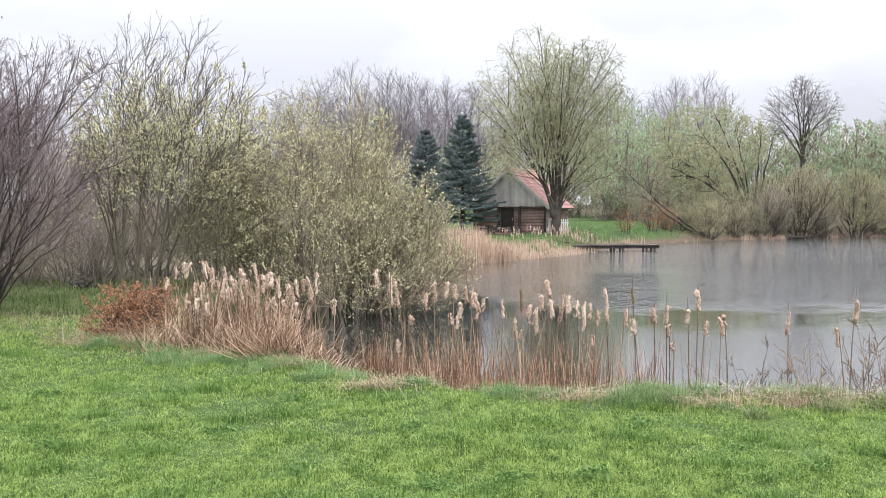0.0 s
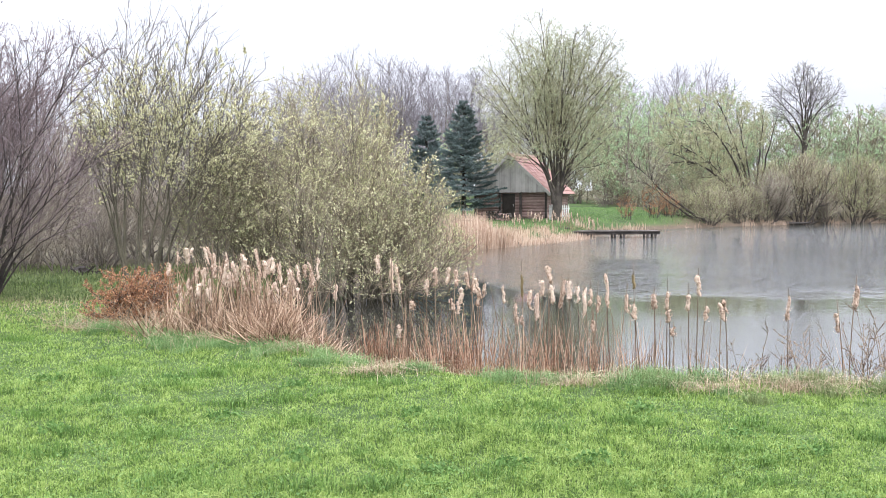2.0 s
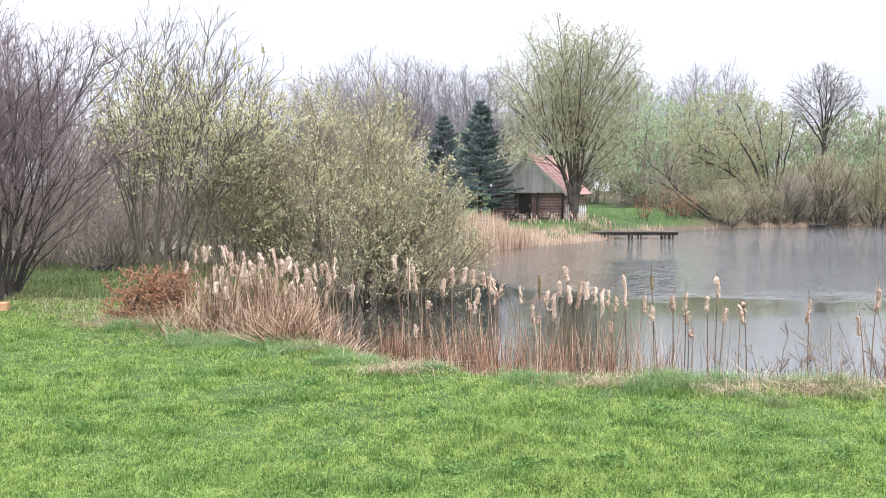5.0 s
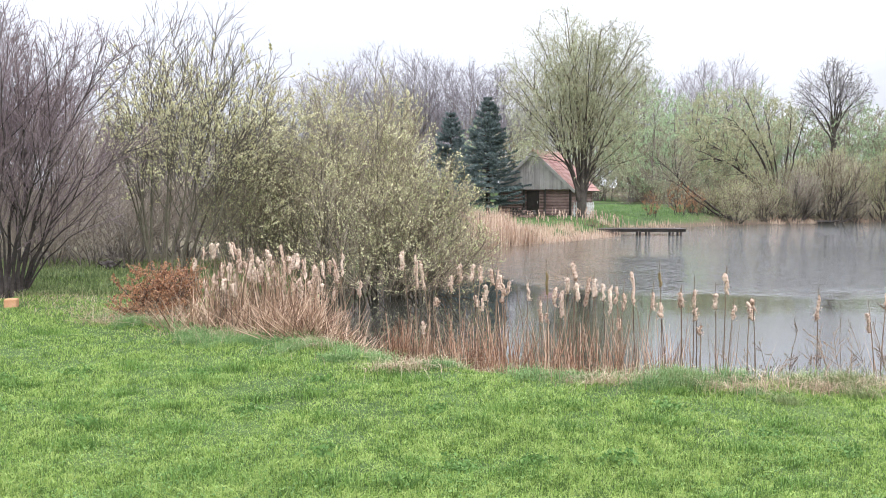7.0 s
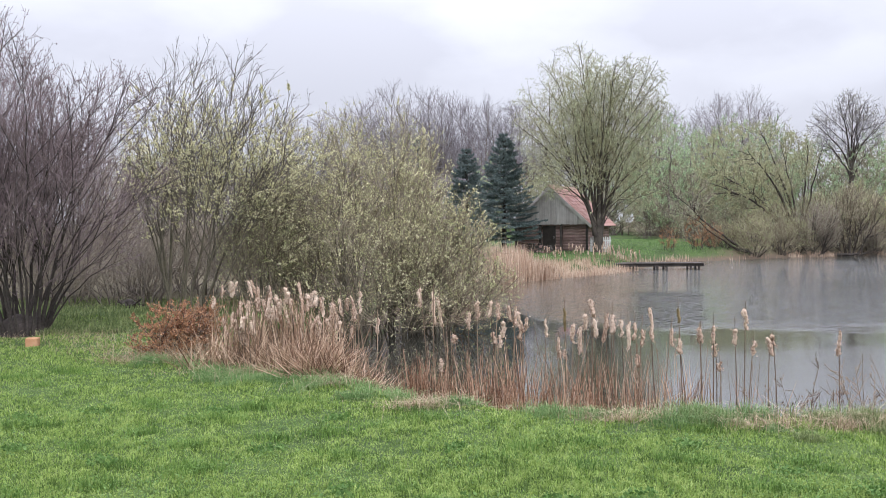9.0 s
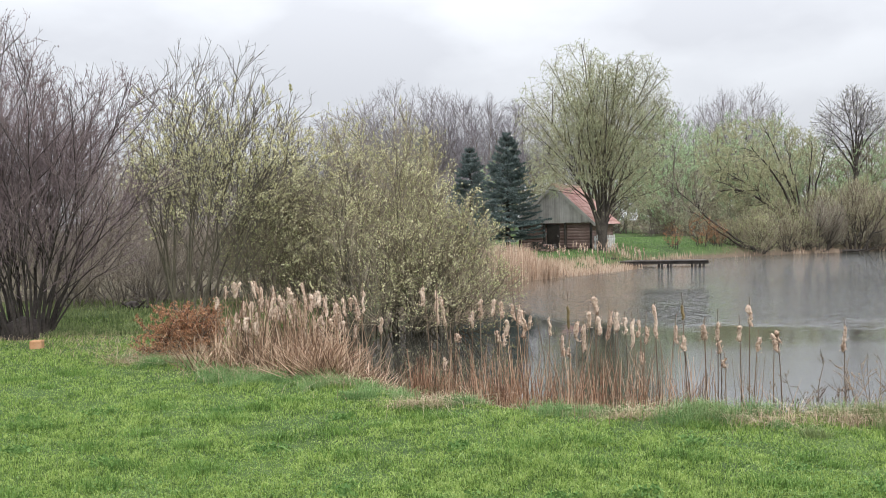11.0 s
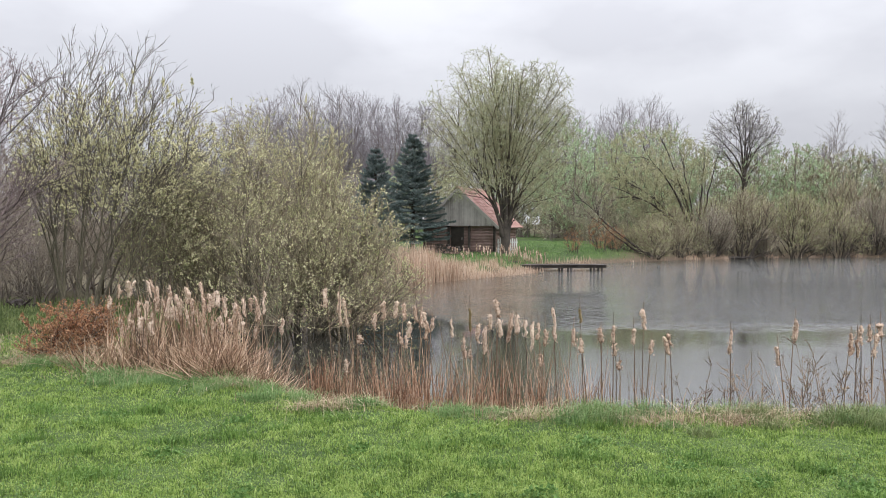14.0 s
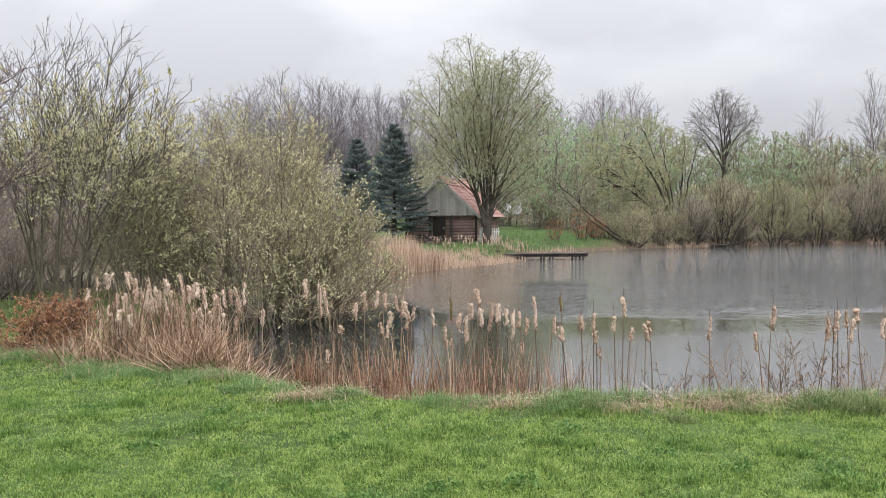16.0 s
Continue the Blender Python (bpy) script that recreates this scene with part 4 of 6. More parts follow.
for x, y, s in [(-13.5, 88, 0.92), (-6.5, 84, 1.0), (-4, 92, 1.05), (2.2, 84, 0.98), (8.5, 90, 1.05), (13, 95, 1.0), (20, 95, 1.0), (24, 92, 1.0), (27.5, 90, 1.02), (31, 91, 1.04), (34, 93, 1.0), (-18, 90, 0.9),
                (-24, 80, 0.8), (-30, 70, 0.7), (-20, 62, 0.55), (-7.5, 93, 1.0), (0.3, 94, 1.05), (-11, 92, 0.98), (-2.5, 86, 1.02), (-8.5, 87, 1.0), (3.8, 88, 1.03), (1.0, 90, 1.0), (6.8, 93, 1.05), (-5.2, 89, 1.03), (11, 92, 1.0), (16.5, 95, 1.0), (22, 96, 1.02), (29, 95, 1.02), (-12, 85, 0.95)]:
    copy_thing(BARE[rand.randrange(3)], at(x, y, rand.uniform(0, 6), s * rand.uniform(0.96, 1.04)))

# fresh green trees
GREEN = []
for k in range(2):
    GREEN.append(woody("green_tree", "tree in fresh pale green leaf, haze put into its colour, at the edge of the wood", "tree", at((14.5, 20.5)[k], (64, 70)[k]), 40 + k,
                       feet(rand, 4, 0.5, (0.08, 0.13)), [(0, 0, 5.0, 2.9, 2.6, 4.0), (0.6, 0, 3.0, 2.4, 2.2, 2.5)], (32, 300),
                       dict(per=3.0, span=(0.15, 1), angle=(25, 65), length=(0.35, 0.7), k=2, up=0.1), M_BARK_GREY, M_TWIG_HAZY_OLIVE,
                       [dict(kind="leaf", mat=M_LEAF_HAZY_GREEN, name="foliage", per=11, size=(0.07, 0.14), wide=0.6)], "green trees at the wood's edge", floors=(0.02, 0.013, 0.009)))
for x, y, s in [(16.2, 68, 1.12), (12.2, 70, 1.0), (22.5, 70, 1.1), (33.2, 61, 0.8), (31.5, 66, 0.9), (18.5, 75, 1.15), (26, 72, 1.05), (36, 68, 0.75), (42, 62, 0.62), (47, 62, 0.6), (3, 72, 0.8), (25.5, 62, 0.72), (31.0, 59, 0.8), (29.0, 61, 0.72), (20.4, 62, 0.85), (17.2, 61, 0.82), (15.0, 60, 0.8), (38, 64, 0.75), (23.2, 64, 0.85), (34.5, 63, 0.72), (27.2, 66, 0.85), (41.5, 66, 0.8)]:
    copy_thing(GREEN[rand.randrange(2)], at(x, y, rand.uniform(0, 6), s))

# sallow bushes along the far shore
SHRUB = []
for k in range(3):
    SHRUB.append(woody("shore_bush", ("olive-brown sallow bush on the far shore", "yellowish-olive sallow bush on the far shore", "grey-brown sallow bush on the far shore")[k], "bush", at((38.4, 30.0, 32.6)[k], (52.0, 51.4, 52.0)[k]), 50 + k,
                       feet(rand, 15, 0.6, (0.03, 0.06)), [(0, 0, 1.8, 2.1, 1.8, 1.95), (0, 0, 0.9, 2.1, 1.8, 1.1)], (36, 560),
                       dict(per=3, span=(0.05, 1), angle=(12, 55), length=(0.3, 0.8), k=2, up=0.35, shrink=0.2), M_BARK_WILLOW, (M_TWIG_SALLOW, M_TWIG_SALLOW, M_TWIG_BROWN)[k],
                       [dict(kind="leaf", mat=(M_BUD_HAZY, M_LEAF_YELLOW, M_LEAF_HAZY_OLIVE)[k], name="bud_cover", per=(3.2, 5.2, 2.4)[k], size=(0.035, 0.075), wide=0.5)], "bushes on the far shore", floors=(0.016, 0.011, 0.008), upright=0.85, low=0.12, fan=dict(per=(3.6, 4.0, 4.5), angle=(14, 50), twig_angle=(15, 65), limit=(9, 1.2, 0.6), fill=(0.35, 1.08), span=(0.08, 0.98))))
for x, y, s, k in [(16.5, 47.3, 0.62, 1), (18.4, 48.5, 0.5, 0), (20.9, 49.5, 0.8, 2), (19.7, 49.3, 0.55, 1), (23.2, 50.2, 1.02, 0), (24.6, 50.4, 0.5, 2), (26.8, 50.9, 1.0, 1), (28.6, 51.2, 0.55, 2), (34.6, 52.0, 1.2, 2), (36.6, 52.2, 1.15, 0), (42.0, 51.2, 1.35, 0), (46, 50.2, 1.3, 1),
                   (15.2, 48.2, 0.4, 1), (14.4, 48.8, 0.3, 0), (17.6, 51.0, 0.62, 1), (22.4, 53.0, 0.8, 1), (25.2, 53.6, 0.85, 1), (29.4, 54.4, 0.8, 1), (34, 57, 1.3, 0), (39, 57, 1.4, 1), (44, 56, 1.4, 0), (19.6, 52.6, 0.7, 1)]:
    copy_thing(SHRUB[k], at(x, y, rand.uniform(0, 6), s * rand.uniform(0.92, 1.06), 0, rand.uniform(0.92, 1.18)))

# dense olive undergrowth at the foot of the wood
UNDER = []
for k in range(2):
    UNDER.append(woody("undergrowth_bush", ("olive-green bush of the undergrowth below the wood", "grey-brown bare bush of the undergrowth below the wood")[k], "bush", at((12.5, -6.0)[k], (66, 70)[k]), 55 + k,
                       feet(rand, 6, 0.8, (0.04, 0.08)), [(0, 0, 2.7, 3.4, 2.6, 2.8)], (14, 150),
                       dict(per=4, span=(0.05, 1), angle=(20, 60), length=(0.4, 0.9), k=2, up=0.2), M_BARK_GREY, (M_TWIG_HAZY_OLIVE, M_TWIG_HAZY_GREY)[k],
                       [dict(kind="leaf", mat=(M_LEAF_HAZY_OLIVE, M_TWIG_HAZY_GREY)[k], name="foliage", per=(3.2, 0.7)[k], size=(0.095, 0.2), wide=0.5)], "undergrowth below the wood", floors=(0.03, 0.022, 0.016), shell=0.1))
for x, y, s, k in [(17, 66, 1.1, 0), (22, 63, 1.2, 0), (27, 66, 1.2, 0), (33, 62, 1.3, 0), (38, 62, 1.2, 0), (43, 62, 1.3, 0), (48, 60, 1.3, 0), (8, 80, 1.2, 0), (31, 74, 1.4, 0),
                   (37, 76, 1.4, 0), (44, 74, 1.4, 0), (2, 78, 1.2, 1), (-4, 79, 1.3, 1), (-10, 78, 1.3, 1), (-16, 75, 1.4, 1), (-22, 70, 1.3, 1), (-13, 62, 1.1, 1),
                   (-20, 50, 1.1, 1), (-26, 44, 1.2, 1), (-18, 31, 0.9, 1), (-24, 30, 1.0, 1), (-12, 50, 1.0, 1), (-8, 56, 1.0, 1), (-1, 64, 1.0, 1), (5, 70, 1.0, 0), (-15, 20.5, 0.6, 1), (-19, 25, 0.8, 1), (-4, 45, 0.75, 1), (-8.5, 48, 0.9, 1), (10.5, 76, 0.8, 0), (13.5, 74, 0.75, 0), (16.5, 71, 0.9, 0), (7.5, 74, 0.8, 0), (19.5, 66, 0.9, 0),
                   (14.6, 54, 0.42, 0), (17, 55, 0.42, 0), (19.6, 57.5, 0.5, 0), (22.4, 59.5, 0.55, 0), (25.2, 59, 0.6, 0), (16.2, 59, 0.6, 0), (13.2, 60, 0.55, 0), (19, 61.5, 0.7, 0), (28.2, 59, 0.6, 0), (31.2, 59.5, 0.65, 0), (35, 60, 0.7, 0), (12.0, 66, 0.7, 0), (15.3, 63, 0.7, 0),
                   (41, 54.5, 0.6, 0), (37, 55, 0.6, 0), (24, 72, 1.3, 0), (28, 79, 1.4, 0), (34, 70, 1.3, 0), (40, 70, 1.4, 0), (46, 68, 1.4, 0), (21, 73, 1.2, 0), (50, 66, 1.4, 0), (53, 60, 1.3, 0), (36.5, 64, 1.1, 0)]:
    copy_thing(UNDER[k], at(x, y, rand.uniform(0, 6), s))

RUSSET = woody("russet_bush", "small bare russet bush on the far lawn", "bush", at(11.3, 45.6), 58, feet(rand, 9, 0.25, (0.012, 0.02)), [(0, 0, 0.75, 0.55, 0.5, 0.7)], (20, 130),
               dict(per=5, span=(0.1, 1), angle=(15, 45), length=(0.4, 0.9), k=2, up=0.3), M_BARK_DARK, M_RUSSET, None, "russet bushes", floors=(0.01, 0.009, 0.007))
copy_thing(RUSSET, at(13.2, 47.0, 1.0, 1.35))
copy_thing(RUSSET, at(14.2, 47.4, 3.0, 1.1))

# the great willow by the cabin
woody("crack_willow", "large crack willow with thin yellow-green young leaves beside the cabin", "tree", at(6.95, 43.0), 61,
      [(0.12, 0, 0.25, 1), (-0.02, 0, 0.1, 1), (0.08, 0.1, 0.1, 1), (0.16, -0.05, 0.1, 1), (0.2, 0.1, 0.1, 1), (0.25, -0.05, 0.085, 1), (0.0, -0.1, 0.08, 1), (0.12, -0.12, 0.08, 1), (0.25, 0.05, 0.08, 1), (0.02, 0.1, 0.07, 1), (0.22, 0.0, 0.07, 1), (0.0, -0.1, 0.05, 1), (0.25, 0.05, 0.05, 1), (0.0, -0.15, 0.035, 1), (0.22, -0.1, 0.035, 1), (0.28, 0.0, 0.03, 1)],
      [(-1.2, 0, 8.0, 2.2, 1.9, 2.6), (1.9, 0, 7.7, 1.9, 1.7, 2.3), (-2.7, 0, 6.7, 1.65, 1.6, 2.3), (2.5, 0.2, 6.0, 1.5, 1.5, 2.4), (-2.3, -0.6, 4.4, 1.6, 1.2, 1.6), (1.8, 0, 3.6, 1.4, 1.3, 1.9), (0.2, 0, 5.0, 2.0, 1.8, 3.0)], (130, 2800),
      {}, M_BARK_WILLOW, M_TWIG_HAZY_WILLOW,
      [dict(kind="leaf", mat=M_LEAF_WILLOW, name="foliage", per=4.6, size=(0.045, 0.095), wide=0.35, droop=0.5, clump=(1.4, -0.55))], fork=True, floors=(0.014, 0.009, 0.006), upright=0.3,
      habit=dict(per=(1.8, 2.7, 3.7, 3.2), angle=((18, 46), (24, 55), (25, 60), (25, 60)), ratio=(0.6, 0.56, 0.52, 0.45), least=(0.95, 0.7, 0.46, 0.3), up=(0.4, -0.05, -0.75, -1.0), span=(0.18, 0.98), fill=(0.76, 1.06)),
      ends_at=[(0.15, 0, 1.7), (-3.4, 0, 7.9), (-2.2, 0.6, 9.7), (-0.9, -0.5, 10.4), (1.2, 0.5, 9.8), (2.7, -0.4, 9.2), (-3.9, -0.6, 6.4), (0.3, -1.4, 8.6), (3.6, 0.2, 7.2), (-0.2, 1.2, 9.6), (2.0, 0.3, 9.6), (-2.9, -0.9, 4.9), (2.9, 0.3, 5.0), (-2.4, -1.0, 3.6), (1.5, -1.2, 3.0), (2.5, 0.3, 3.2)],
      foot_z=(-0.12, 0.9, 1.2, 1.4, 1.3, 1.0, 0.9, 1.4, 0.9, 1.4, 1.4, 1.3, 1.2, 1.5, 1.3, 1.1))

# willow that leans over the far shore, with dark limbs
woody("leaning_willow", "old willow with dark leaning limbs and olive young leaves", "tree", at(22.23, 56.0), 62,
      [(0, -0.3, 0.15, 1), (0.1, -0.2, 0.14, 1), (0.2, 0, 0.13, 1), (0.3, -0.2, 0.12, 1), (0.5, 0, 0.11, 1), (0.1, -0.3, 0.1, 1), (-0.1, 0.1, 0.1, 1)], [(-2.7, 0, 5.3, 4.1, 2.6, 2.7), (-3.4, 0, 3.6, 3.4, 2.4, 1.9)], (70, 1100),
      dict(per=4.5, span=(0.1, 1), angle=(20, 65), length=(0.35, 0.8), k=2, up=-0.1), M_BARK_DARK, M_TWIG_HAZY_WILLOW,
      [dict(kind="leaf", mat=M_BUD_HAZY, name="foliage", per=5.0, size=(0.06, 0.12), wide=0.4)], fork=True, floors=(0.024, 0.012, 0.007), shell=0.35, curl=0.3, steep=0.6, upright=0.5,
      ends_at=[(-6.07, -1.3, 3.7), (-3.78, -1.2, 6.0), (-2.83, -0.5, 7.69), (0.3, -1.2, 6.44), (1.47, -0.9, 6.25), (-1.31, -0.5, 6.62), (-4.69, 0.6, 4.31)])
woody("fallen_willow", "dark half-fallen willow trunk leaning over the shore", "tree", at(16.5, 47.6), 63,
      [(0, 0, 0.085, 1), (-0.2, 0, 0.07, 1)], [(-3.9, 0, 3.3, 1.7, 1.4, 1.5)], (26, 260),
      dict(per=5, span=(0.1, 1), angle=(20, 60), length=(0.4, 0.8), k=2, up=0.1), M_BARK_DARK, M_TWIG_BROWN,
      [dict(kind="leaf", mat=M_LEAF_HAZY_OLIVE, name="bud_cover", per=1.6, size=(0.05, 0.09), wide=0.4)], fork=True, floors=(0.014, 0.009, 0.006), upright=1.35, ends_at=[(-5.0, 0, 4.1), (-4.2, 0.3, 2.9)])

# round-crowned bare tree and slender pale trees to its side
woody("round_tree", "round-crowned tree with dark spreading boughs, nearly bare", "tree", at(28.6, 62.0), 64,
      [(0, 0, 0.19, 1), (0, 0, 0.095, 1), (0.05, 0, 0.09, 1), (0, 0.05, 0.095, 1), (-0.05, 0, 0.085, 1), (0.05, 0.05, 0.085, 1), (0, 0, 0.075, 1), (0, 0, 0.075, 1), (0.03, 0, 0.075, 1)], [(-0.1, 0, 8.0, 2.9, 2.7, 2.5), (-0.1, 0, 6.9, 2.4, 2.3, 1.6)], (60, 800),
      {}, M_BARK_WILLOW, M_TWIG_HAZY_GREY,
      [dict(kind="leaf", mat=M_LEAF_HAZY_OLIVE, name="bud_cover", per=1.6, size=(0.05, 0.09), wide=0.5)], fork=True, floors=(0.022, 0.014, 0.009), upright=0.35,
      habit=dict(per=(1.7, 2.6, 3.6, 3.2), angle=((32, 65), (28, 58), (28, 60), (25, 60)), ratio=(0.65, 0.62, 0.55, 0.45), least=(0.8, 0.65, 0.45, 0.3), up=(0.25, 0.2, 0.1, 0.0), span=(0.2, 0.97), wiggle=0.12),
      ends_at=[(0.0, 0, 5.4), (0.2, 0.1, 10.2), (-2.6, 0.3, 8.2), (2.5, -0.2, 8.3), (-1.4, -1.0, 9.8), (1.5, 1.2, 9.6), (2.2, 0.3, 6.8), (-2.2, -0.4, 6.8), (0.6, -1.6, 8.6)], foot_z=(-0.12, 5.0, 4.4, 4.7, 5.0, 5.2, 3.6, 3.9, 4.8))
SLIM = woody("slender_tree", "slender pale tree with thin upright bare branches", "tree", at(38.0, 66.0), 65,
             feet(rand, 6, 0.45, (0.05, 0.09)), [(0, 0, 6.3, 2.6, 2.4, 4.2)], (40, 600), {}, M_BARK_GREY, M_TWIG_HAZY_GREY,
             [dict(kind="leaf", mat=M_LEAF_HAZY_OLIVE, name="bud_cover", per=0.7, size=(0.05, 0.09), wide=0.5)], "slender trees", floors=(0.02, 0.013, 0.008), upright=0.45,
             habit=dict(per=(1.3, 2.2, 2.8, 2.4), angle=((20, 44), (22, 48), (25, 50), (25, 55)), ratio=(0.64, 0.6, 0.55, 0.45), least=(0.8, 0.6, 0.4, 0.28), up=(0.2, 0.25, 0.2, 0.1)))
for x, y, s in [(43.8, 66, 1.22), (46.5, 64, 1.1), (21.0, 76, 1.0), (25.0, 74, 0.95), (-3.2, 49.5, 0.72)]:
    copy_thing(SLIM, at(x, y, rand.uniform(0, 6), s))


def spruce(m, seed, height, wide_):
    """A conical spruce: whorls of boughs with flat sprays of needled branchlets."""
    rng = np.random.default_rng(seed)
    root = thing("spruce", "dark blue-green spruce standing beside the cabin", "tree", m, "spruces beside the cabin")
    trunk = np.array([[[0, 0, -0.2], [0.02, 0, height * 0.5], [0, 0, height]]])
    v, f = tubes(trunk, np.array([[0.14, 0.08, 0.008]]), 7)
    part("trunk", mesh_of("trunk", v, f, M_BARK_DARK, True), None, root)
    z = np.concatenate([np.repeat(np.arange(0.8, height - 0.12, 0.29), 9), rng.uniform(0.6, height - 0.2, int(height * 9))])
    z = z + rng.normal(0, 0.03, len(z))
    n = len(z)
    a = np.arange(n) * 0.698 + rng.normal(0, 0.2, n)
    up_ = z / height
    ln = wide_ * np.clip(1 - up_, 0, 1) ** 0.82 * np.where(up_ < 0.16, 0.8, 1.0) * rng.uniform(0.72, 1.12, n) + 0.05
    base = np.stack([np.zeros(n), np.zeros(n), z], 1)
    way = np.stack([np.cos(a), np.sin(a), -0.22 + 0.75 * up_ ** 1.5 + rng.normal(0, 0.05, n)], 1)
    boughs = shoots(rng, base, way, ln, 6, 0.3, 0.04)
    v, f = tubes(boughs, thin(np.full(n, 0.016), np.full(n, 0.005), 6), 3)
    part("bough_work", mesh_of("bough_work", v, f, M_BARK_DARK), None, root)
    # branchlets to both sides of each bough, in one flat spray
    per = np.maximum(6, (ln * 24).astype(int))
    i = np.repeat(np.arange(n), per)
    t = rng.uniform(0.12, 1, len(i))
    q = np.minimum((t * 5).astype(int), 4)
    w = (t * 5 - q)[:, None]
    p = boughs[i, q] * (1 - w) + boughs[i, q + 1] * w
    d = unit(boughs[i, q + 1] - boughs[i, q])
    side = unit(np.cross(d, np.array([0, 0, 1.0]))) * np.where(rng.uniform(0, 1, len(i)) < 0.5, 1, -1)[:, None]
    an = np.radians(rng.uniform(30, 60, len(i)))[:, None]
    tw = shoots(rng, p, d * np.cos(an) + side * np.sin(an) - np.array([0, 0, 0.12]), (0.1 + 0.42 * ln[i] * (1 - t)) * rng.uniform(0.7, 1.1, len(i)), 3, 0.15, 0.05)
    v, f = leaves(rng, np.concatenate([tw, boughs[:, -3:]]), 17, (0.06, 0.12), 0.26, (0.0, 1.0), 0.0, 0.72)
    tagged(part("needle_cover", mesh_of("needle_cover", v, f, M_NEEDLE_HAZY), None, root), kind="stuff")
    return root


spruce(at(2.35, 44.0), 71, 6.2, 2.5)
spruce(at(0.45, 47.5), 72, 5.8, 2.2)
spruce(at(-2.4, 50.0), 73, 6.6, 1.5)


# ---- cabin ----
def cabin():
    root = thing("cabin", "small log cabin with a grey boarded gable and red tiled roof", "cabin", Matrix.Translation((4.88, 45.2, float(land(5.0, 45.5)))) @ Matrix.Rotation(radians(-25), 4, "Z") @ Matrix.Diagonal((0.95, 0.95, 1.0, 1)))
    W2, D, eave, ridge = 2.22, 4.8, 1.45, 3.38
    # log walls, set back under the gable
    for side in range(2):
        x = (-1 if side else 1) * (W2 - 0.25)
        for k in range(9):
            bm = bmesh.new()
            z = 0.1 + 0.16 * k
            bmesh.ops.create_cone(bm, segments=10, radius1=0.085, radius2=0.085, depth=D - 0.32, cap_ends=True, matrix=Matrix.Translation((x, 0.32 + (D - 0.32) / 2, z)) @ Matrix.Rotation(radians(90), 4, "X"))
            part("log", bm, M_LOG, root)
    for y in (0.32, D):
        for k in range(9):
            bm = bmesh.new()
            z = 0.02 + 0.16 * k + 0.08
            bmesh.ops.create_cone(bm, segments=10, radius1=0.085, radius2=0.085, depth=2 * W2 - 0.3, cap_ends=True, matrix=Matrix.Translation((0, y + 0.02, z)) @ Matrix.Rotation(radians(90), 4, "Y"))
            part("log", bm, M_LOG, root)
    bm = bmesh.new()
    box(bm, (-0.5, 0.2, 0.05), (0.25, 0.26, 1.32), 0.01)
    door = part("door", bm, M_DARKWOOD, root, "dark plank door under the gable")
    bm = bmesh.new()
    box(bm, (0.14, 0.17, 0.65), (0.18, 0.2, 0.78), 0.005)
    part("handle", bm, M_BOARD, door)
    bm = bmesh.new()
    box(bm, (-W2, 0, -0.2), (W2, D, 0.02), 0.02)
    part("floor_slab", bm, M_DARKWOOD, root)
    for x in (-W2 + 0.12, -0.62, 0.62, W2 - 0.12):
        bm = bmesh.new()
        box(bm, (x - 0.06, 0.05, 0.0), (x + 0.06, 0.16, eave), 0.012)
        part("post", bm, M_DARKWOOD, root)
    bm = bmesh.new()
    box(bm, (-W2, 0.06, eave - 0.02), (W2, 0.2, eave + 0.1), 0.01)
    part("beam", bm, M_DARKWOOD, root)
    # boards of the gable, one by one
    step = 0.13
    n = int(2 * W2 / step)
    for k in range(n):
        x = -W2 + step * (k + 0.5)
        top0 = ridge - (ridge - eave) * abs(x - step * 0.46) / W2 - 0.03
        top1 = ridge - (ridge - eave) * abs(x + step * 0.46) / W2 - 0.03
        lo = eave - 0.05 + rand.uniform(-0.015, 0.015)
        if min(top0, top1) <= lo + 0.05:
            continue
        bm = bmesh.new()
        yo = rand.uniform(-0.006, 0.006)
        a = [(x - step * 0.47, 0.0 + yo, lo), (x + step * 0.47, 0.0 + yo, lo), (x + step * 0.47, 0.0 + yo, top1), (x - step * 0.47, 0.0 + yo, top0)]
        fr = [bm.verts.new(p) for p in a]
        bk = [bm.verts.new((p[0], p[1] + 0.025, p[2])) for p in a]
        bm.faces.new(fr), bm.faces.new(bk[::-1])
        for q in range(4):
            bm.faces.new((fr[q], bk[q], bk[(q + 1) % 4], fr[(q + 1) % 4]))
        part("board", bm, M_BOARD, root)
    # barge boards
    slope = math.atan2(ridge - eave, W2)
    run = math.hypot(ridge - eave, W2) + 0.3
    for s in (-1, 1):
        turn = Matrix.Translation((0, 0, ridge + 0.02)) @ Matrix.Rotation(s * slope, 4, "Y")
        bm = box(bmesh.new(), (0, -0.16, -0.1) if s > 0 else (-run, -0.16, -0.1), (run, -0.12, 0.06) if s > 0 else (0, -0.12, 0.06), 0.006, turn)
        part("barge_board", bm, M_BOARD, root)
        bm = box(bmesh.new(), (0, -0.12, -0.02) if s > 0 else (-run, -0.12, -0.02), (run, D + 0.2, 0.02) if s > 0 else (0, D + 0.2, 0.02), 0, turn)
        deck = part("roof", bm, M_DARKWOOD, root, "roof slope laid with red tiles")
        rows, cols = 11, 18
        bm = box(bmesh.new(), (-0.13, -0.2, 0), (0.13, 0.2, 0.02), 0.006)
        me = bpy.data.meshes.new("tile")
        bm.to_mesh(me), bm.free()
        me.materials.append(M_TILE)
        for r in range(rows):
            for c in range(cols):
                ob = new("tile", me)
                ob.parent = deck
                d = (r + 0.5) * run / rows
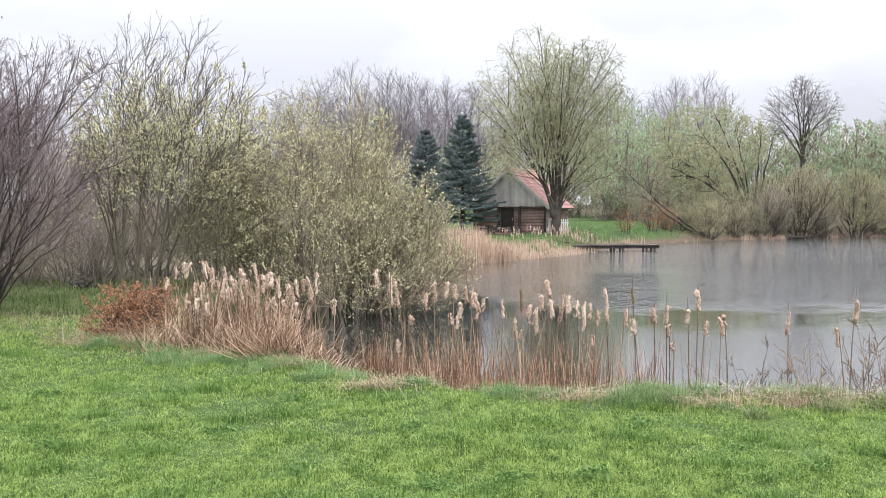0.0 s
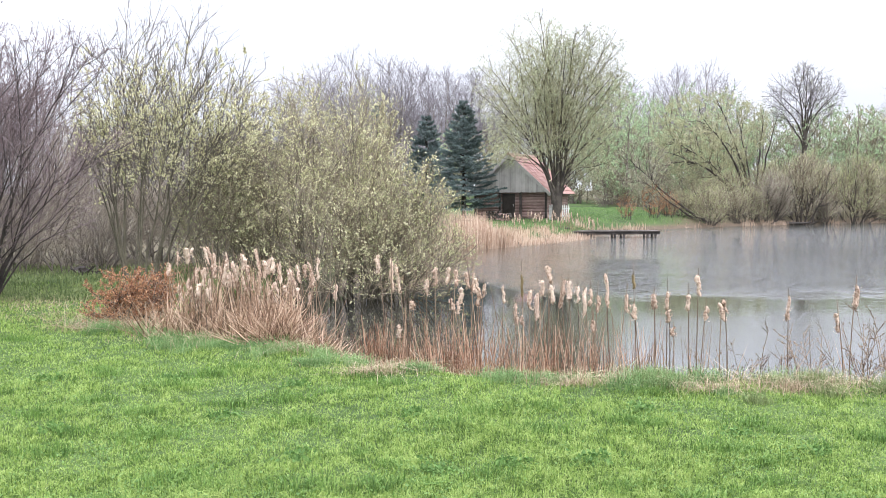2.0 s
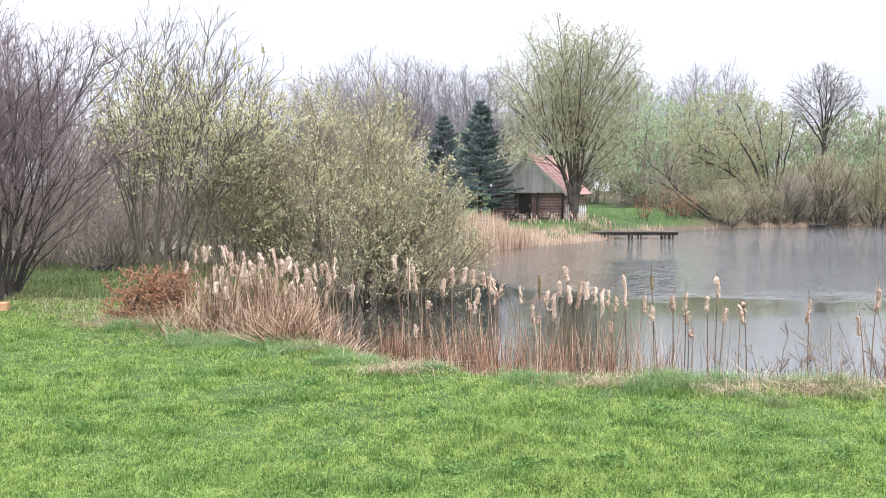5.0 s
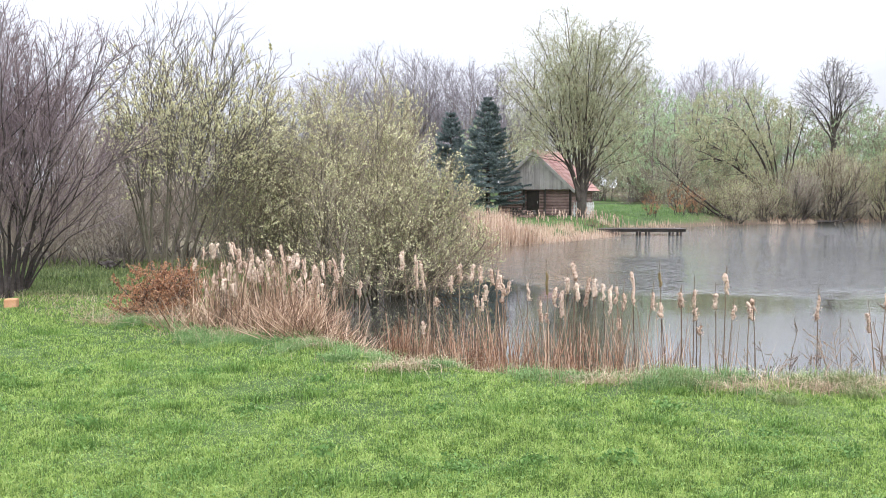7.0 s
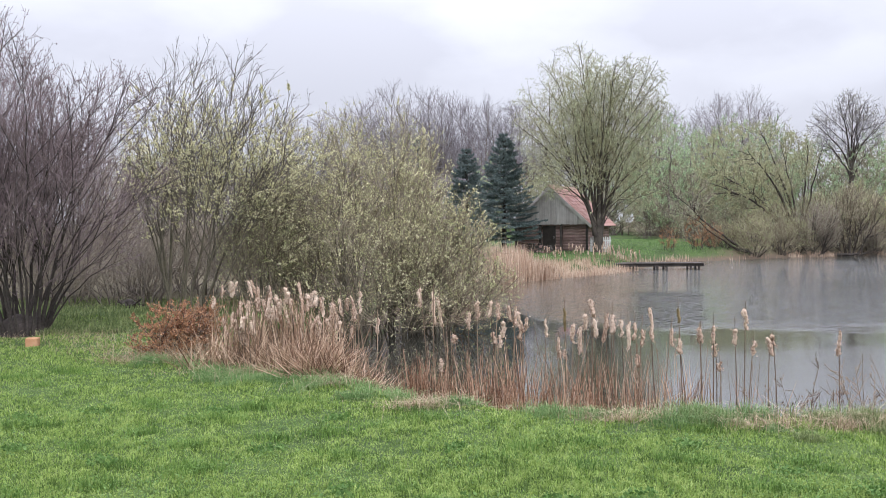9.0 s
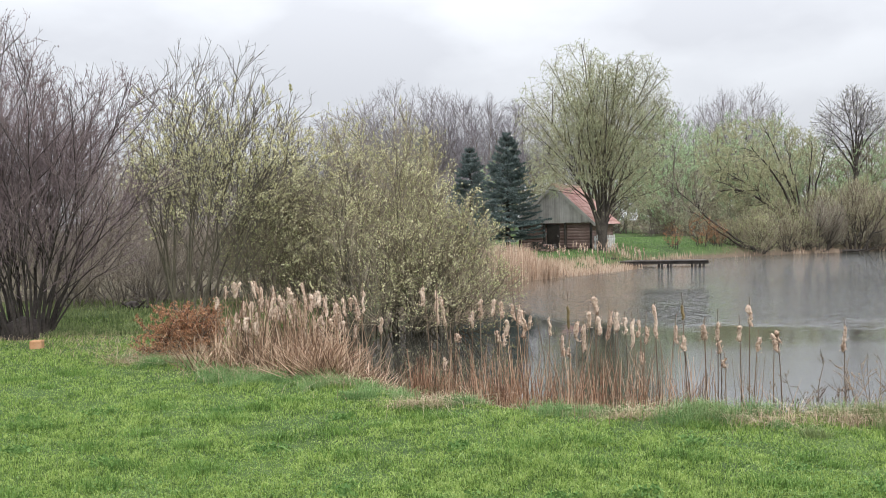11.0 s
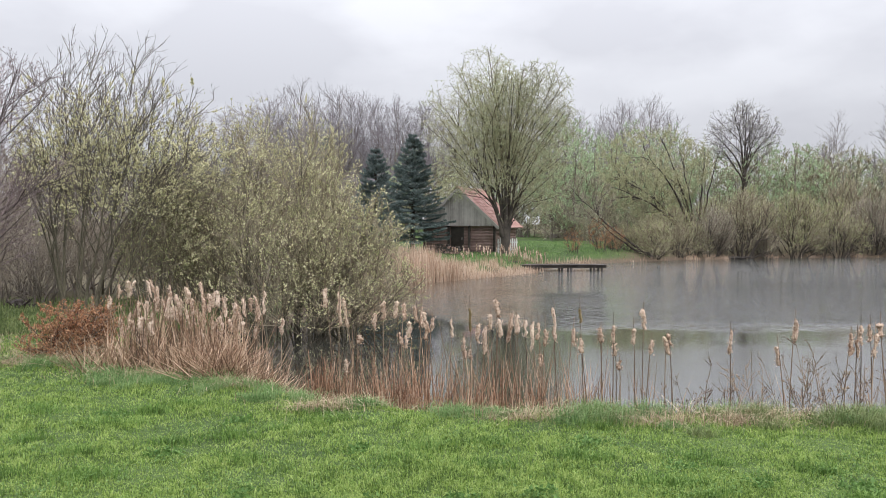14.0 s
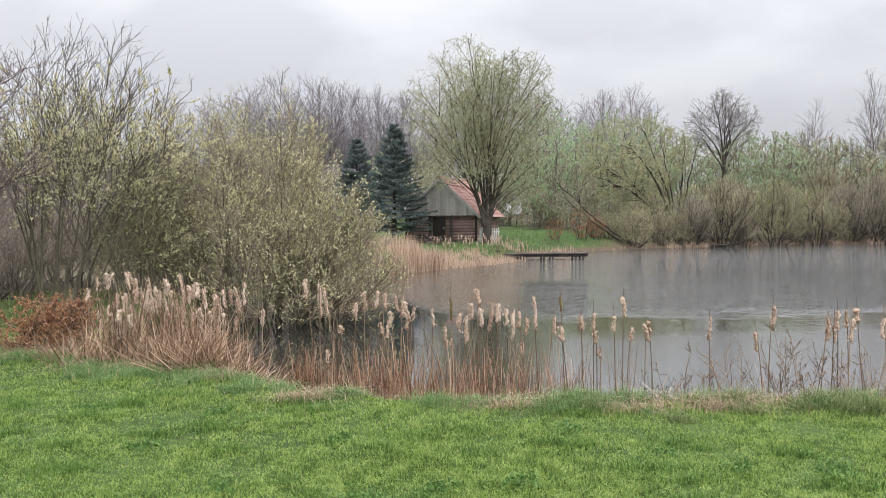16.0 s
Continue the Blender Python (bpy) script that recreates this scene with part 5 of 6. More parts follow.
                ob.matrix_local = turn @ Matrix.Translation((s * d, -0.12 + (c + 0.5) * (D + 0.32) / cols, 0.035 + rand.uniform(0, 0.006))) @ Matrix.Rotation(-s * 0.08, 4, "Y") @ Matrix.Diagonal((1.25 * run / rows / 0.26, 0.98 * (D + 0.32) / cols / 0.4, 1, 1))
    bm = bmesh.new()
    bmesh.ops.create_cone(bm, segments=8, radius1=0.09, radius2=0.09, depth=D + 0.4, cap_ends=True, matrix=Matrix.Translation((0, D / 2 + 0.04, ridge + 0.06)) @ Matrix.Rotation(radians(90), 4, "X"))
    part("ridge_cap", bm, M_TILE, root)
    return root


cabin()


def firewood(m, n, length):
    root = thing("firewood_pile", "dark stacked firewood logs in front of the cabin", "firewood", m)
    for k in range(n):
        row, col = divmod(k, 9)
        bm = bmesh.new()
        r = rand.uniform(0.05, 0.08)
        bmesh.ops.create_cone(bm, segments=8, radius1=r, radius2=r * 0.9, depth=length, cap_ends=True,
                              matrix=Matrix.Translation((-0.6 + col * 0.15 + (row % 2) * 0.07, rand.uniform(-0.05, 0.05), 0.06 + row * 0.125)) @ Matrix.Rotation(radians(90) + rand.uniform(-0.08, 0.08), 4, "X"))
        part("log", bm, M_DARKWOOD if rand.random() < 0.6 else M_LOG, root)


firewood(at(4.1, 43.6, -0.4), 32, 0.4)


def picket_fence(m, n):
    root = thing("picket_fence", "short white-painted picket fence panel behind the willow trunk", "fence", m)
    for k in range(n):
        bm = box(bmesh.new(), (k * 0.12, 0, 0), (k * 0.12 + 0.075, 0.02, 0.85 + 0.04 * (k % 2)), 0.01)
        part("picket", bm, M_WHITE, root)
    for z in (0.2, 0.62):
        part("rail", box(bmesh.new(), (-0.03, 0.022, z), (n * 0.12, 0.05, z + 0.07), 0.006), M_WHITE, root)


picket_fence(at(6.78, 43.6, 0, 0.9), 10)


# ---- dock ----
def dock():
    a, b = Vector((6.85, 37.7, -0.25)), Vector((10.75, 37.5, -0.25))
    d = (b - a)
    turn = Matrix.Translation(a) @ Matrix.Rotation(math.atan2(d.y, d.x), 4, "Z")
    root = thing("dock", "dark weathered plank dock on posts over the water", "dock", turn)
    ln = d.length
    n = 19
    for k in range(n):
        x0 = k * ln / n
        bm = box(bmesh.new(), (x0, -0.5 + rand.uniform(-0.03, 0.03), 0.0), (x0 + ln / n - 0.015, 0.5 + rand.uniform(-0.03, 0.03), 0.035), 0.005)
        part("plank", bm, M_DARKWOOD, root)
    for y in (-0.42, 0.36):
        part("beam", box(bmesh.new(), (-0.1, y, -0.12), (ln, y + 0.08, -0.002), 0.008), M_DARKWOOD, root)
    for x in (1.9, 2.3, ln - 0.55, ln - 0.2):
        for y in (-0.36, 0.36):
            bm = bmesh.new()
            bmesh.ops.create_cone(bm, segments=8, radius1=0.05, radius2=0.05, depth=1.0, cap_ends=True, matrix=Matrix.Translation((x, y, -0.55)))
            part("post", bm, M_DARKWOOD, root)
    walk_ = thing("gangplank", "low dark plank leading from the bank to the dock", "plank", Matrix.Translation((5.55, 37.7, -0.12)))
    part("board", box(bmesh.new(), (0, -0.25, 0), (1.25, 0.25, 0.05), 0.01), M_DARKWOOD, walk_)
    part("stringer", box(bmesh.new(), (0, -0.2, -0.35), (1.2, -0.12, -0.004), 0.01), M_DARKWOOD, walk_)


dock()

# drift log at the far waterline
def drift_log(m, ln):
    root = thing("drift_log", "dark waterlogged log lying at the far waterline", "log", m)
    line = np.array([[[0, 0, 0], [ln * 0.3, 0.05, 0.03], [ln * 0.65, -0.04, 0.02], [ln, 0.03, 0.09]]])
    v, f = tubes(line, np.array([[0.09, 0.085, 0.07, 0.035]]), 8)
    part("trunk", mesh_of("trunk", v, f, M_DARKWOOD, True), None, root)
    for x, h in ((0.45, 0.35), (1.1, 0.28)):
        line = np.array([[[x, 0, 0.04], [x + 0.1, 0.05, h * 0.6], [x + 0.22, 0.02, h]]])
        v, f = tubes(line, np.array([[0.03, 0.02, 0.008]]), 5)
        part("branch_stub", mesh_of("branch_stub", v, f, M_DARKWOOD, True), None, root)


drift_log(Matrix.Translation((21.76, 49.45, -0.46)), 1.6)

# small cut block beside the alder bush
bm = box(bmesh.new(), (-0.09, -0.08, -0.02), (0.09, 0.08, 0.13), 0.012)
for v_ in bm.verts:
    v_.co.x += 0.03 * v_.co.z
block = new("wooden_block", bpy.data.meshes.new("wooden_block"))
bm.to_mesh(block.data), bm.free()
block.data.materials.append(M_CUTWOOD)
block.matrix_world = at(-5.88, 11.39, 0.2, 0.88)
tagged(block, "small orange-brown cut wooden block in the grass", "wood block")

# old stump with roots under the thicket
def stump(m):
    root = thing("stump", "dark rotten stump with broken roots in the grass", "stump", m)
    rng = np.random.default_rng(5)
    n = 16
    a = rng.uniform(0, 2 * np.pi, n)
    base = np.stack([0.1 * np.cos(a), 0.1 * np.sin(a), np.full(n, 0.02)], 1)
    way = np.stack([np.cos(a), np.sin(a), rng.uniform(0.1, 1.2, n)], 1)
    ln = shoots(rng, base, way, rng.uniform(0.25, 0.6, n), 4, -0.3, 0.2)
    rr = thin(np.full(n, 0.05), np.full(n, 0.015), 4)
    for q in range(n):
        v, f = tubes(ln[q:q + 1], rr[q:q + 1], 5)
        part("root", mesh_of("root", v, f, M_BARK_DARK, True), None, root)
    bm = bmesh.new()
    bmesh.ops.create_icosphere(bm, subdivisions=3, radius=0.22)
    for q in bm.verts:
        q.co *= 1 + 0.35 * noise.noise(q.co * 7)
        q.co.z = q.co.z * 0.8 + 0.1
    part("core", bm, M_BARK_DARK, root)


stump(at(-6.6, 16.6, 0, 0.62))


# ---- cattails ----
LEFT_STAND = [(-2.81, 0.92, 0.14), (-2.93, 0.79, 0.14), (-2.73, 0.96, 0.14), (-2.72, 0.96, 0.16), (-2.66, 0.96, 0.15), (-2.47, 0.97, 0.14), (-2.41, 0.89, 0.15), (-2.5, 0.97, 0.18), (-2.4, 0.78, 0.16), (-2.33, 0.74, 0.21), (-2.47, 0.6, 0.18), (-2.26, 0.91, 0.19), (-2.26, 0.82, 0.12), (-2.07, 0.88, 0.16), (-2.06, 0.89, 0.17), (-2.05, 0.83, 0.12), (-2.19, 0.63, 0.13), (-2.13, 0.58, 0.24), (-1.9, 0.94, 0.24), (-2.01, 0.75, 0.16), (-1.93, 0.63, 0.15), (-1.72, 0.84, 0.16), (-1.76, 0.82, 0.15), (-1.63, 0.78, 0.21), (-1.52, 0.7, 0.1), (-1.47, 0.54, 0.15), (-1.42, 0.75, 0.2), (-1.28, 0.78, 0.2), (-1.25, 0.58, 0.1), (-1.44, 0.48, 0.15), (-1.19, 0.83, 0.22), (-0.98, 0.51, 0.17)]
MID_STAND = [(-0.42, 0.97, 0.18), (-0.27, 0.93, 0.3), (-0.22, 0.87, 0.26), (0.17, 0.83, 0.17), (0.08, 0.71, 0.15), (0.29, 0.83, 0.15), (0.38, 0.81, 0.15), (0.49, 0.78, 0.15), (0.56, 0.77, 0.17), (0.58, 0.72, 0.14), (0.67, 0.66, 0.13), (0.6, 0.63, 0.17), (0.43, 0.62, 0.14), (0.34, 0.51, 0.1), (0.4, 0.48, 0.12), (-0.06, 0.49, 0.08), (-0.2, 0.25, 0.12), (0.87, 0.64, 0.16), (1.05, 0.75, 0.2), (1.14, 0.59, 0.17), (1.21, 0.56, 0.25), (0.99, 0.46, 0.2), (1.05, 0.33, 0.09), (1.33, 0.84, 0.16), (1.36, 0.64, 0.16), (1.47, 0.7, 0.26), (1.53, 0.66, 0.15), (1.54, 0.68, 0.18), (1.62, 0.63, 0.15), (1.26, 0.69, 0.14)]
RIGHT_STAND = [(1.57, 0.68, 0.23), (1.63, 0.67, 0.15), (1.71, 0.61, 0.15), (1.79, 0.81, 0.28), (2.04, 0.8, 0.12), (2.05, 0.52, 0.13), (1.99, 0.61, 0.15), (1.66, 0.37, 0.11), (2.24, 0.61, 0.13), (2.25, 0.61, 0.12), (2.37, 0.64, 0.16), (2.39, 0.46, 0.11), (2.43, 0.29, 0.08), (2.57, 0.6, 0.13), (2.75, 0.49, 0.12), (2.67, 0.79, 0.17), (2.92, 0.55, 0.1), (2.9, 0.52, 0.15), (3.54, 0.58, 0.22)]
BANK_STAND = [(3.81, 0.47, 0.16), (3.99, 0.73, 0.2), (4.6, 0.53, 0.15), (4.54, 0.59, 0.19), (4.63, 0.66, 0.16), (4.78, 0.58, 0.19), (4.72, 0.67, 0.15), (4.82, 0.68, 0.12), (5.09, 0.58, 0.17)]


def cattail(x, y, top, head, group, brown=False, sway=0.05):
    rng = np.random.default_rng(rand.randrange(10 ** 6))
    foot = float(min(land(x, y), -0.25))
    foot = max(foot, -0.62)
    tall = top - foot
    head = head * 1.2
    root = thing("cattail", "dry cattail with a greenish brown seed head" if brown else "dry cattail with a burst pale fluffy seed head", "cattail",
                 Matrix.Translation((x, y, foot)), group)
    lean = rng.normal(0, sway, 2)
    foot_off = -lean * tall
    s = np.linspace(0, 1, 7)[:, None]
    mid = np.array([foot_off[0], foot_off[1], -0.05]) * (1 - s) + np.array([0, 0, tall + rng.uniform(0.02, 0.14)]) * s
    mid[:, :2] += np.sin(s * np.pi) * rng.normal(0, 0.02, 2)
    v, f = tubes(mid[None], thin(np.array([0.0075]), np.array([0.0032]), 7), 5)
    part("stem", mesh_of("stem", v, f, M_STEM, True), None, root)
    # the seed head: lumps of fluff round the stem
    rings, sides = 13, 9
    lumps = rng.uniform(0.55, 1.1, 5)
    w = 0.014 if brown else rng.uniform(0.0175, 0.0265)
    pts = []
    ax = np.array([0, 0, tall - head])
    off = rng.normal(0, 0.006, (5, 2))
    for i in range(rings):
        q = i / (rings - 1)
        k = q * 4
        a0 = int(min(3, k))
        r = w * (lumps[a0] * (1 - (k - a0)) + lumps[a0 + 1] * (k - a0)) if not brown else w
        r *= min(1, 4.5 * math.sin(math.pi * min(0.995, max(0.005, q))) ** 0.8 * 0.6)
        o = off[a0] * (1 - (k - a0)) + off[a0 + 1] * (k - a0)
        for j in range(sides):
            an = 2 * math.pi * j / sides
            rr = r * (1 + (0.0 if brown else 0.28) * rng.normal())
            pts.append((mid[-2, 0] * 0.3 + o[0] + rr * math.cos(an), mid[-2, 1] * 0.3 + o[1] + rr * math.sin(an), ax[2] + head * q + rng.normal(0, 0.003)))
    i, j = np.meshgrid(np.arange(rings - 1), np.arange(sides), indexing="ij")
    f = np.stack([i * sides + j, i * sides + (j + 1) % sides, (i + 1) * sides + (j + 1) % sides, (i + 1) * sides + j], -1).reshape(-1, 4)
    pts = np.array(pts)
    if not brown:
        c = 70
        qq = rng.uniform(0, 1, c)
        an = rng.uniform(0, 2 * np.pi, c)
        bs = np.stack([0.8 * w * np.cos(an), 0.8 * w * np.sin(an), ax[2] + head * qq], 1)
        ln = shoots(rng, bs, np.stack([np.cos(an), np.sin(an), rng.normal(-0.2, 0.5, c)], 1), rng.uniform(0.006, 0.02, c), 2, -0.3, 0.2)
        v, g = leaves(rng, ln, 1.0, (0.008, 0.02), 0.5)
        f = np.concatenate([f, g + len(pts)])
        pts = np.concatenate([pts, v])
    tilt = lean * 0.9 + rng.normal(0, 0.08, 2)
    pts[:, :2] += (pts[:, 2:3] - ax[2] - head * 0.5) * tilt
    part("seed_head", mesh_of("seed_head", pts, f, M_BROWNHEAD if brown else M_FLUFF, True), None, root)
    # a few dry leaves on the stem
    n = rng.integers(1, 4)
    bs = np.stack([np.full(n, foot_off[0]), np.full(n, foot_off[1]), np.zeros(n)], 1)
    for q in range(n):
        v, f = blades(rng, bs[q:q + 1], rng.uniform(0.35, 0.8, 1) * tall, np.full(1, 0.011), 0.25, 0.3)
        part("dry_leaf", mesh_of("dry_leaf", v, f, M_STALK), None, root)


def stand(rows, depth, jitter, group, brown_at=(), sway=0.05):
    for k, (x, top, head) in enumerate(rows):
        d = depth + rand.uniform(-jitter, jitter)
        cattail(x * d / depth, d, 1.6 - (1.6 - top) * d / depth, head, group, k in brown_at, sway)


stand(LEFT_STAND, 9.9, 0.45, "cattails in the thick stand", (), 0.12)
stand([(rand.uniform(-2.85, -1.2), rand.uniform(0.35, 0.85), rand.uniform(0.12, 0.2)) for k in range(44)], 9.9, 0.5, "cattails in the thick stand", (), 0.16)
stand(MID_STAND, 8.5, 0.3, "cattails along the water", (18,))
stand(RIGHT_STAND, 7.9, 0.2, "cattails along the water", (4,))
stand(BANK_STAND, 7.5, 0.15, "cattails along the water")


def stalk_patch(name, label, category, outline, n, height, mat, seed, lean=0.16, width=0.009, sides=3, up=0.0):
    """Dry broken stalks rising from an ellipse (x, y, rx, ry)."""
    rng = np.random.default_rng(seed)
    pts, lns = [], []
    lines = []
    for cx, cy, rx, ry, share in outline:
        c = int(n * share)
        a, r = rng.uniform(0, 2 * np.pi, c), np.sqrt(rng.uniform(0, 1, c))
        x, y = cx + rx * r * np.cos(a), cy + ry * r * np.sin(a)
        z = np.clip(land(x, y), -0.55, 0.2) - 0.03
        h = rng.uniform(*height, c) * rng.uniform(0.5, 1.0, c)
        way = np.stack([rng.normal(0.0, lean, c), rng.normal(0, lean, c), np.ones(c)], 1)
        lines.append(shoots(rng, np.stack([x, y, z], 1), way, h, 4, up, 0.07))
    lines = np.concatenate(lines)
    m = len(lines)
    v, f = tubes(lines, thin(rng.uniform(0.4, 1, m) * width / 2, np.full(m, 0.0015), 4), sides)
    ob = new(name, mesh_of(name, v, f, mat))
    return tagged(ob, label, category, kind="stuff")


stalk_patch("dry_stalks", "dense dry cattail stalks standing in the thick stand", "dry stalks",
            [(-2.5, 10.3, 0.5, 0.55, 0.35), (-2.0, 9.8, 0.6, 0.6, 0.35), (-1.35, 9.5, 0.4, 0.5, 0.3)], 820, (0.4, 1.0), M_STALK, 81, 0.2, 0.017)
stalk_patch("broken_stalks", "broken pale cattail stalks lying tangled at the bank", "dry stalks",
            [(-2.5, 9.6, 0.7, 0.35, 0.3), (-1.5, 9.05, 0.55, 0.3, 0.45), (-0.85, 8.85, 0.32, 0.24, 0.25)], 1100, (0.25, 0.75), M_STALK, 82, 0.8, 0.022)
stalk_patch("dry_stalks", "reddish dry cattail stalks in the shallows beside the bank", "dry stalks",
            [(-0.42, 8.6, 0.17, 0.2, 0.27), (-0.1, 8.4, 0.12, 0.15, 0.08), (0.3, 8.25, 0.2, 0.2, 0.2), (0.62, 8.05, 0.13, 0.16, 0.15), (1.0, 8.1, 0.12, 0.2, 0.08), (1.33, 8.1, 0.12, 0.2, 0.09), (1.7, 8.0, 0.14, 0.2, 0.08), (2.1, 7.9, 0.1, 0.15, 0.05)],
            1400, (0.4, 1.0), M_SHALLOW, 83, 0.16, 0.018)
stalk_patch("broken_stalks", "bent reddish stalks lying at the water's edge", "dry stalks",
            [(-0.2, 8.35, 0.35, 0.15, 0.25), (0.5, 7.95, 0.4, 0.12, 0.3), (1.5, 7.75, 0.5, 0.12, 0.45)], 260, (0.3, 0.8), M_SHALLOW, 85, 0.9, 0.02)
stalk_patch("broken_stalks", "heap of flattened reddish stalks at the foot of the stand", "dry stalks",
            [(-1.5, 9.15, 0.35, 0.2, 0.5), (-1.05, 8.95, 0.25, 0.15, 0.5)], 380, (0.3, 0.6), M_SHALLOW, 86, 1.6, 0.024)
stalk_patch("broken_stalks", "pale flattened stalks heaped over the bank beside the stand", "dry stalks",
            [(-1.35, 8.8, 0.45, 0.18, 0.5), (-0.9, 8.62, 0.3, 0.15, 0.5)], 520, (0.35, 0.7), M_STALK, 88, 1.4, 0.02)
stalk_patch("dry_stalks", "slender upright brown cattail stems standing in the water", "dry stalks",
            [(-0.2, 8.5, 0.3, 0.25, 0.18), (0.45, 8.3, 0.45, 0.25, 0.32), (1.2, 8.15, 0.45, 0.25, 0.28), (1.9, 7.95, 0.45, 0.2, 0.22)], 380, (0.7, 1.25), M_STALK, 87, 0.07, 0.017)
stalk_patch("dry_stalks", "thin dark dry stems standing in the water at the bank", "dry stalks",
            [(2.6, 7.8, 0.5, 0.2, 0.5), (3.6, 7.6, 0.4, 0.15, 0.2), (4.7, 7.5, 0.35, 0.2, 0.3)], 130, (0.4, 1.05), M_STEM, 84, 0.07, 0.011)


# reeds on the far bank
def reeds():
    rng = np.random.default_rng(91)
    groups = []
    for n, along, back, height in [(5600, (10.9, 13.2), (0.0, 2.2), (0.45, 1.0)), (420, (10.9, 13.2), (0.0, 1.8), (0.95, 1.25)), (4600, (12.9, 15.5), (0.0, 1.7), (0.12, 0.38)), (900, (15.5, 18.5), (0.0, 1.0), (0.15, 0.4)), (6500, (17.5, 23.0), (0.0, 0.9), (0.1, 0.32))]:
        t = rng.uniform(*along, n)
        i = t.astype(int)
        w = (t - i)[:, None]
        p = SHORE[i] * (1 - w) + SHORE[i + 1] * w
        e = unit(SHORE[i + 1] - SHORE[i])
        normal = np.stack([-e[:, 1], e[:, 0]], 1)
        p = p + normal * rng.uniform(*back, n)[:, None]
        tufts = np.min(np.abs(p[:, :1] - np.array([[19.2, 20.6, 21.3, 25.0, 28.3, 28.9, 31.2, 34.0]])), axis=1) < 0.45
        keep = rng.uniform(0, 1, n) < np.where(p[:, 0] > 12, 0.02 + 0.8 * tufts, 0.35 + 0.65 * (np.sin(p[:, 0] * 2.3) * np.sin(p[:, 1] * 1.7) > -0.3))
        keep &= ~((p[:, 0] > 5.4) & (p[:, 0] < 9.5) & (p[:, 1] > 36.4) & (p[:, 1] < 39.0))
        p = p[keep]
        z = np.maximum(land(p[:, 0], p[:, 1]), -0.55)
        groups.append(blades(rng, np.stack([p[:, 0], p[:, 1], z], 1), rng.uniform(*height, len(p)), np.full(len(p), 0.022), 0.14, 0.25))
    v = np.concatenate([g[0] for g in groups])
    o = np.cumsum([0] + [len(g[0]) for g in groups])
    f = np.concatenate([g[1] + k for g, k in zip(groups, o)])
    tagged(new("reeds", mesh_of("reeds", v, f, M_REED)), "tan dry reeds along the far bank", "reeds", kind="stuff")


reeds()
for k in range(80):
    t = rand.uniform(0, 1)
    x, y = 3.6 + 4.8 * t + rand.uniform(-0.15, 0.15), 35.9 + 3.2 * t + rand.uniform(-0.7, 0.7)
    cattail(x, y, float(land(x, y)) + rand.uniform(0.35, 0.75), rand.uniform(0.14, 0.22), "cattails on the far bank")


# rust-brown bush of dead leaves
def dead_bush():
    rng = np.random.default_rng(95)
    root = thing("dead_leaf_bush", "low bush heaped with rust-brown dead leaves at the lawn's edge", "bush", at(-3.58, 10.45, 0, 1.0))
    n = 105
    ends = in_crown(rng, [(0, 0, 0.3, 0.6, 0.5, 0.36), (0.25, 0.1, 0.35, 0.4, 0.4, 0.38)], n, 0.6)
    base = np.stack([0.3 * rng.normal(0, 0.5, n), 0.25 * rng.normal(0, 0.5, n), np.full(n, -0.02)], 1)
    q = np.linspace(0, 1, 5)[None, :, None]
    ln = base[:, None] * (1 - q) + ends[:, None] * q + np.array([0, 0, 0.12]) * q * (1 - q) * 2
    rr = thin(np.full(n, 0.006), np.full(n, 0.002), 5)
    v, f = tubes(ln, rr, 3)
    tagged(part("stem_work", mesh_of("stem_work", v, f, M_BARK_DARK), None, root), kind="stuff")
    tw, tr = branch(rng, ln, rr, 9, (0.2, 1), (25, 70), (0.3, 0.6), 3, -0.1, 0.15, 0.0015)
    v, f = tubes(tw, tr, 3)
    tagged(part("branchwork", mesh_of("branchwork", v, f, M_TWIG_BROWN), None, root), kind="stuff")
    v, f = leaves(rng, tw, 32, (0.015, 0.032), 0.6, (0.1, 1), 0.3, 0.2)
    tagged(part("dead_foliage", mesh_of("dead_foliage", v, f, M_DEADLEAF), None, root), kind="stuff")


dead_bush()
stalk_patch("dry_grass", "pale dry grass sprawling round the dead bush", "dry grass", [(-3.1, 9.9, 0.55, 0.25, 0.7), (-3.9, 10.0, 0.5, 0.15, 0.3)], 520, (0.25, 0.6), M_STRAW, 96, 0.9, 0.006, 3, -0.5)


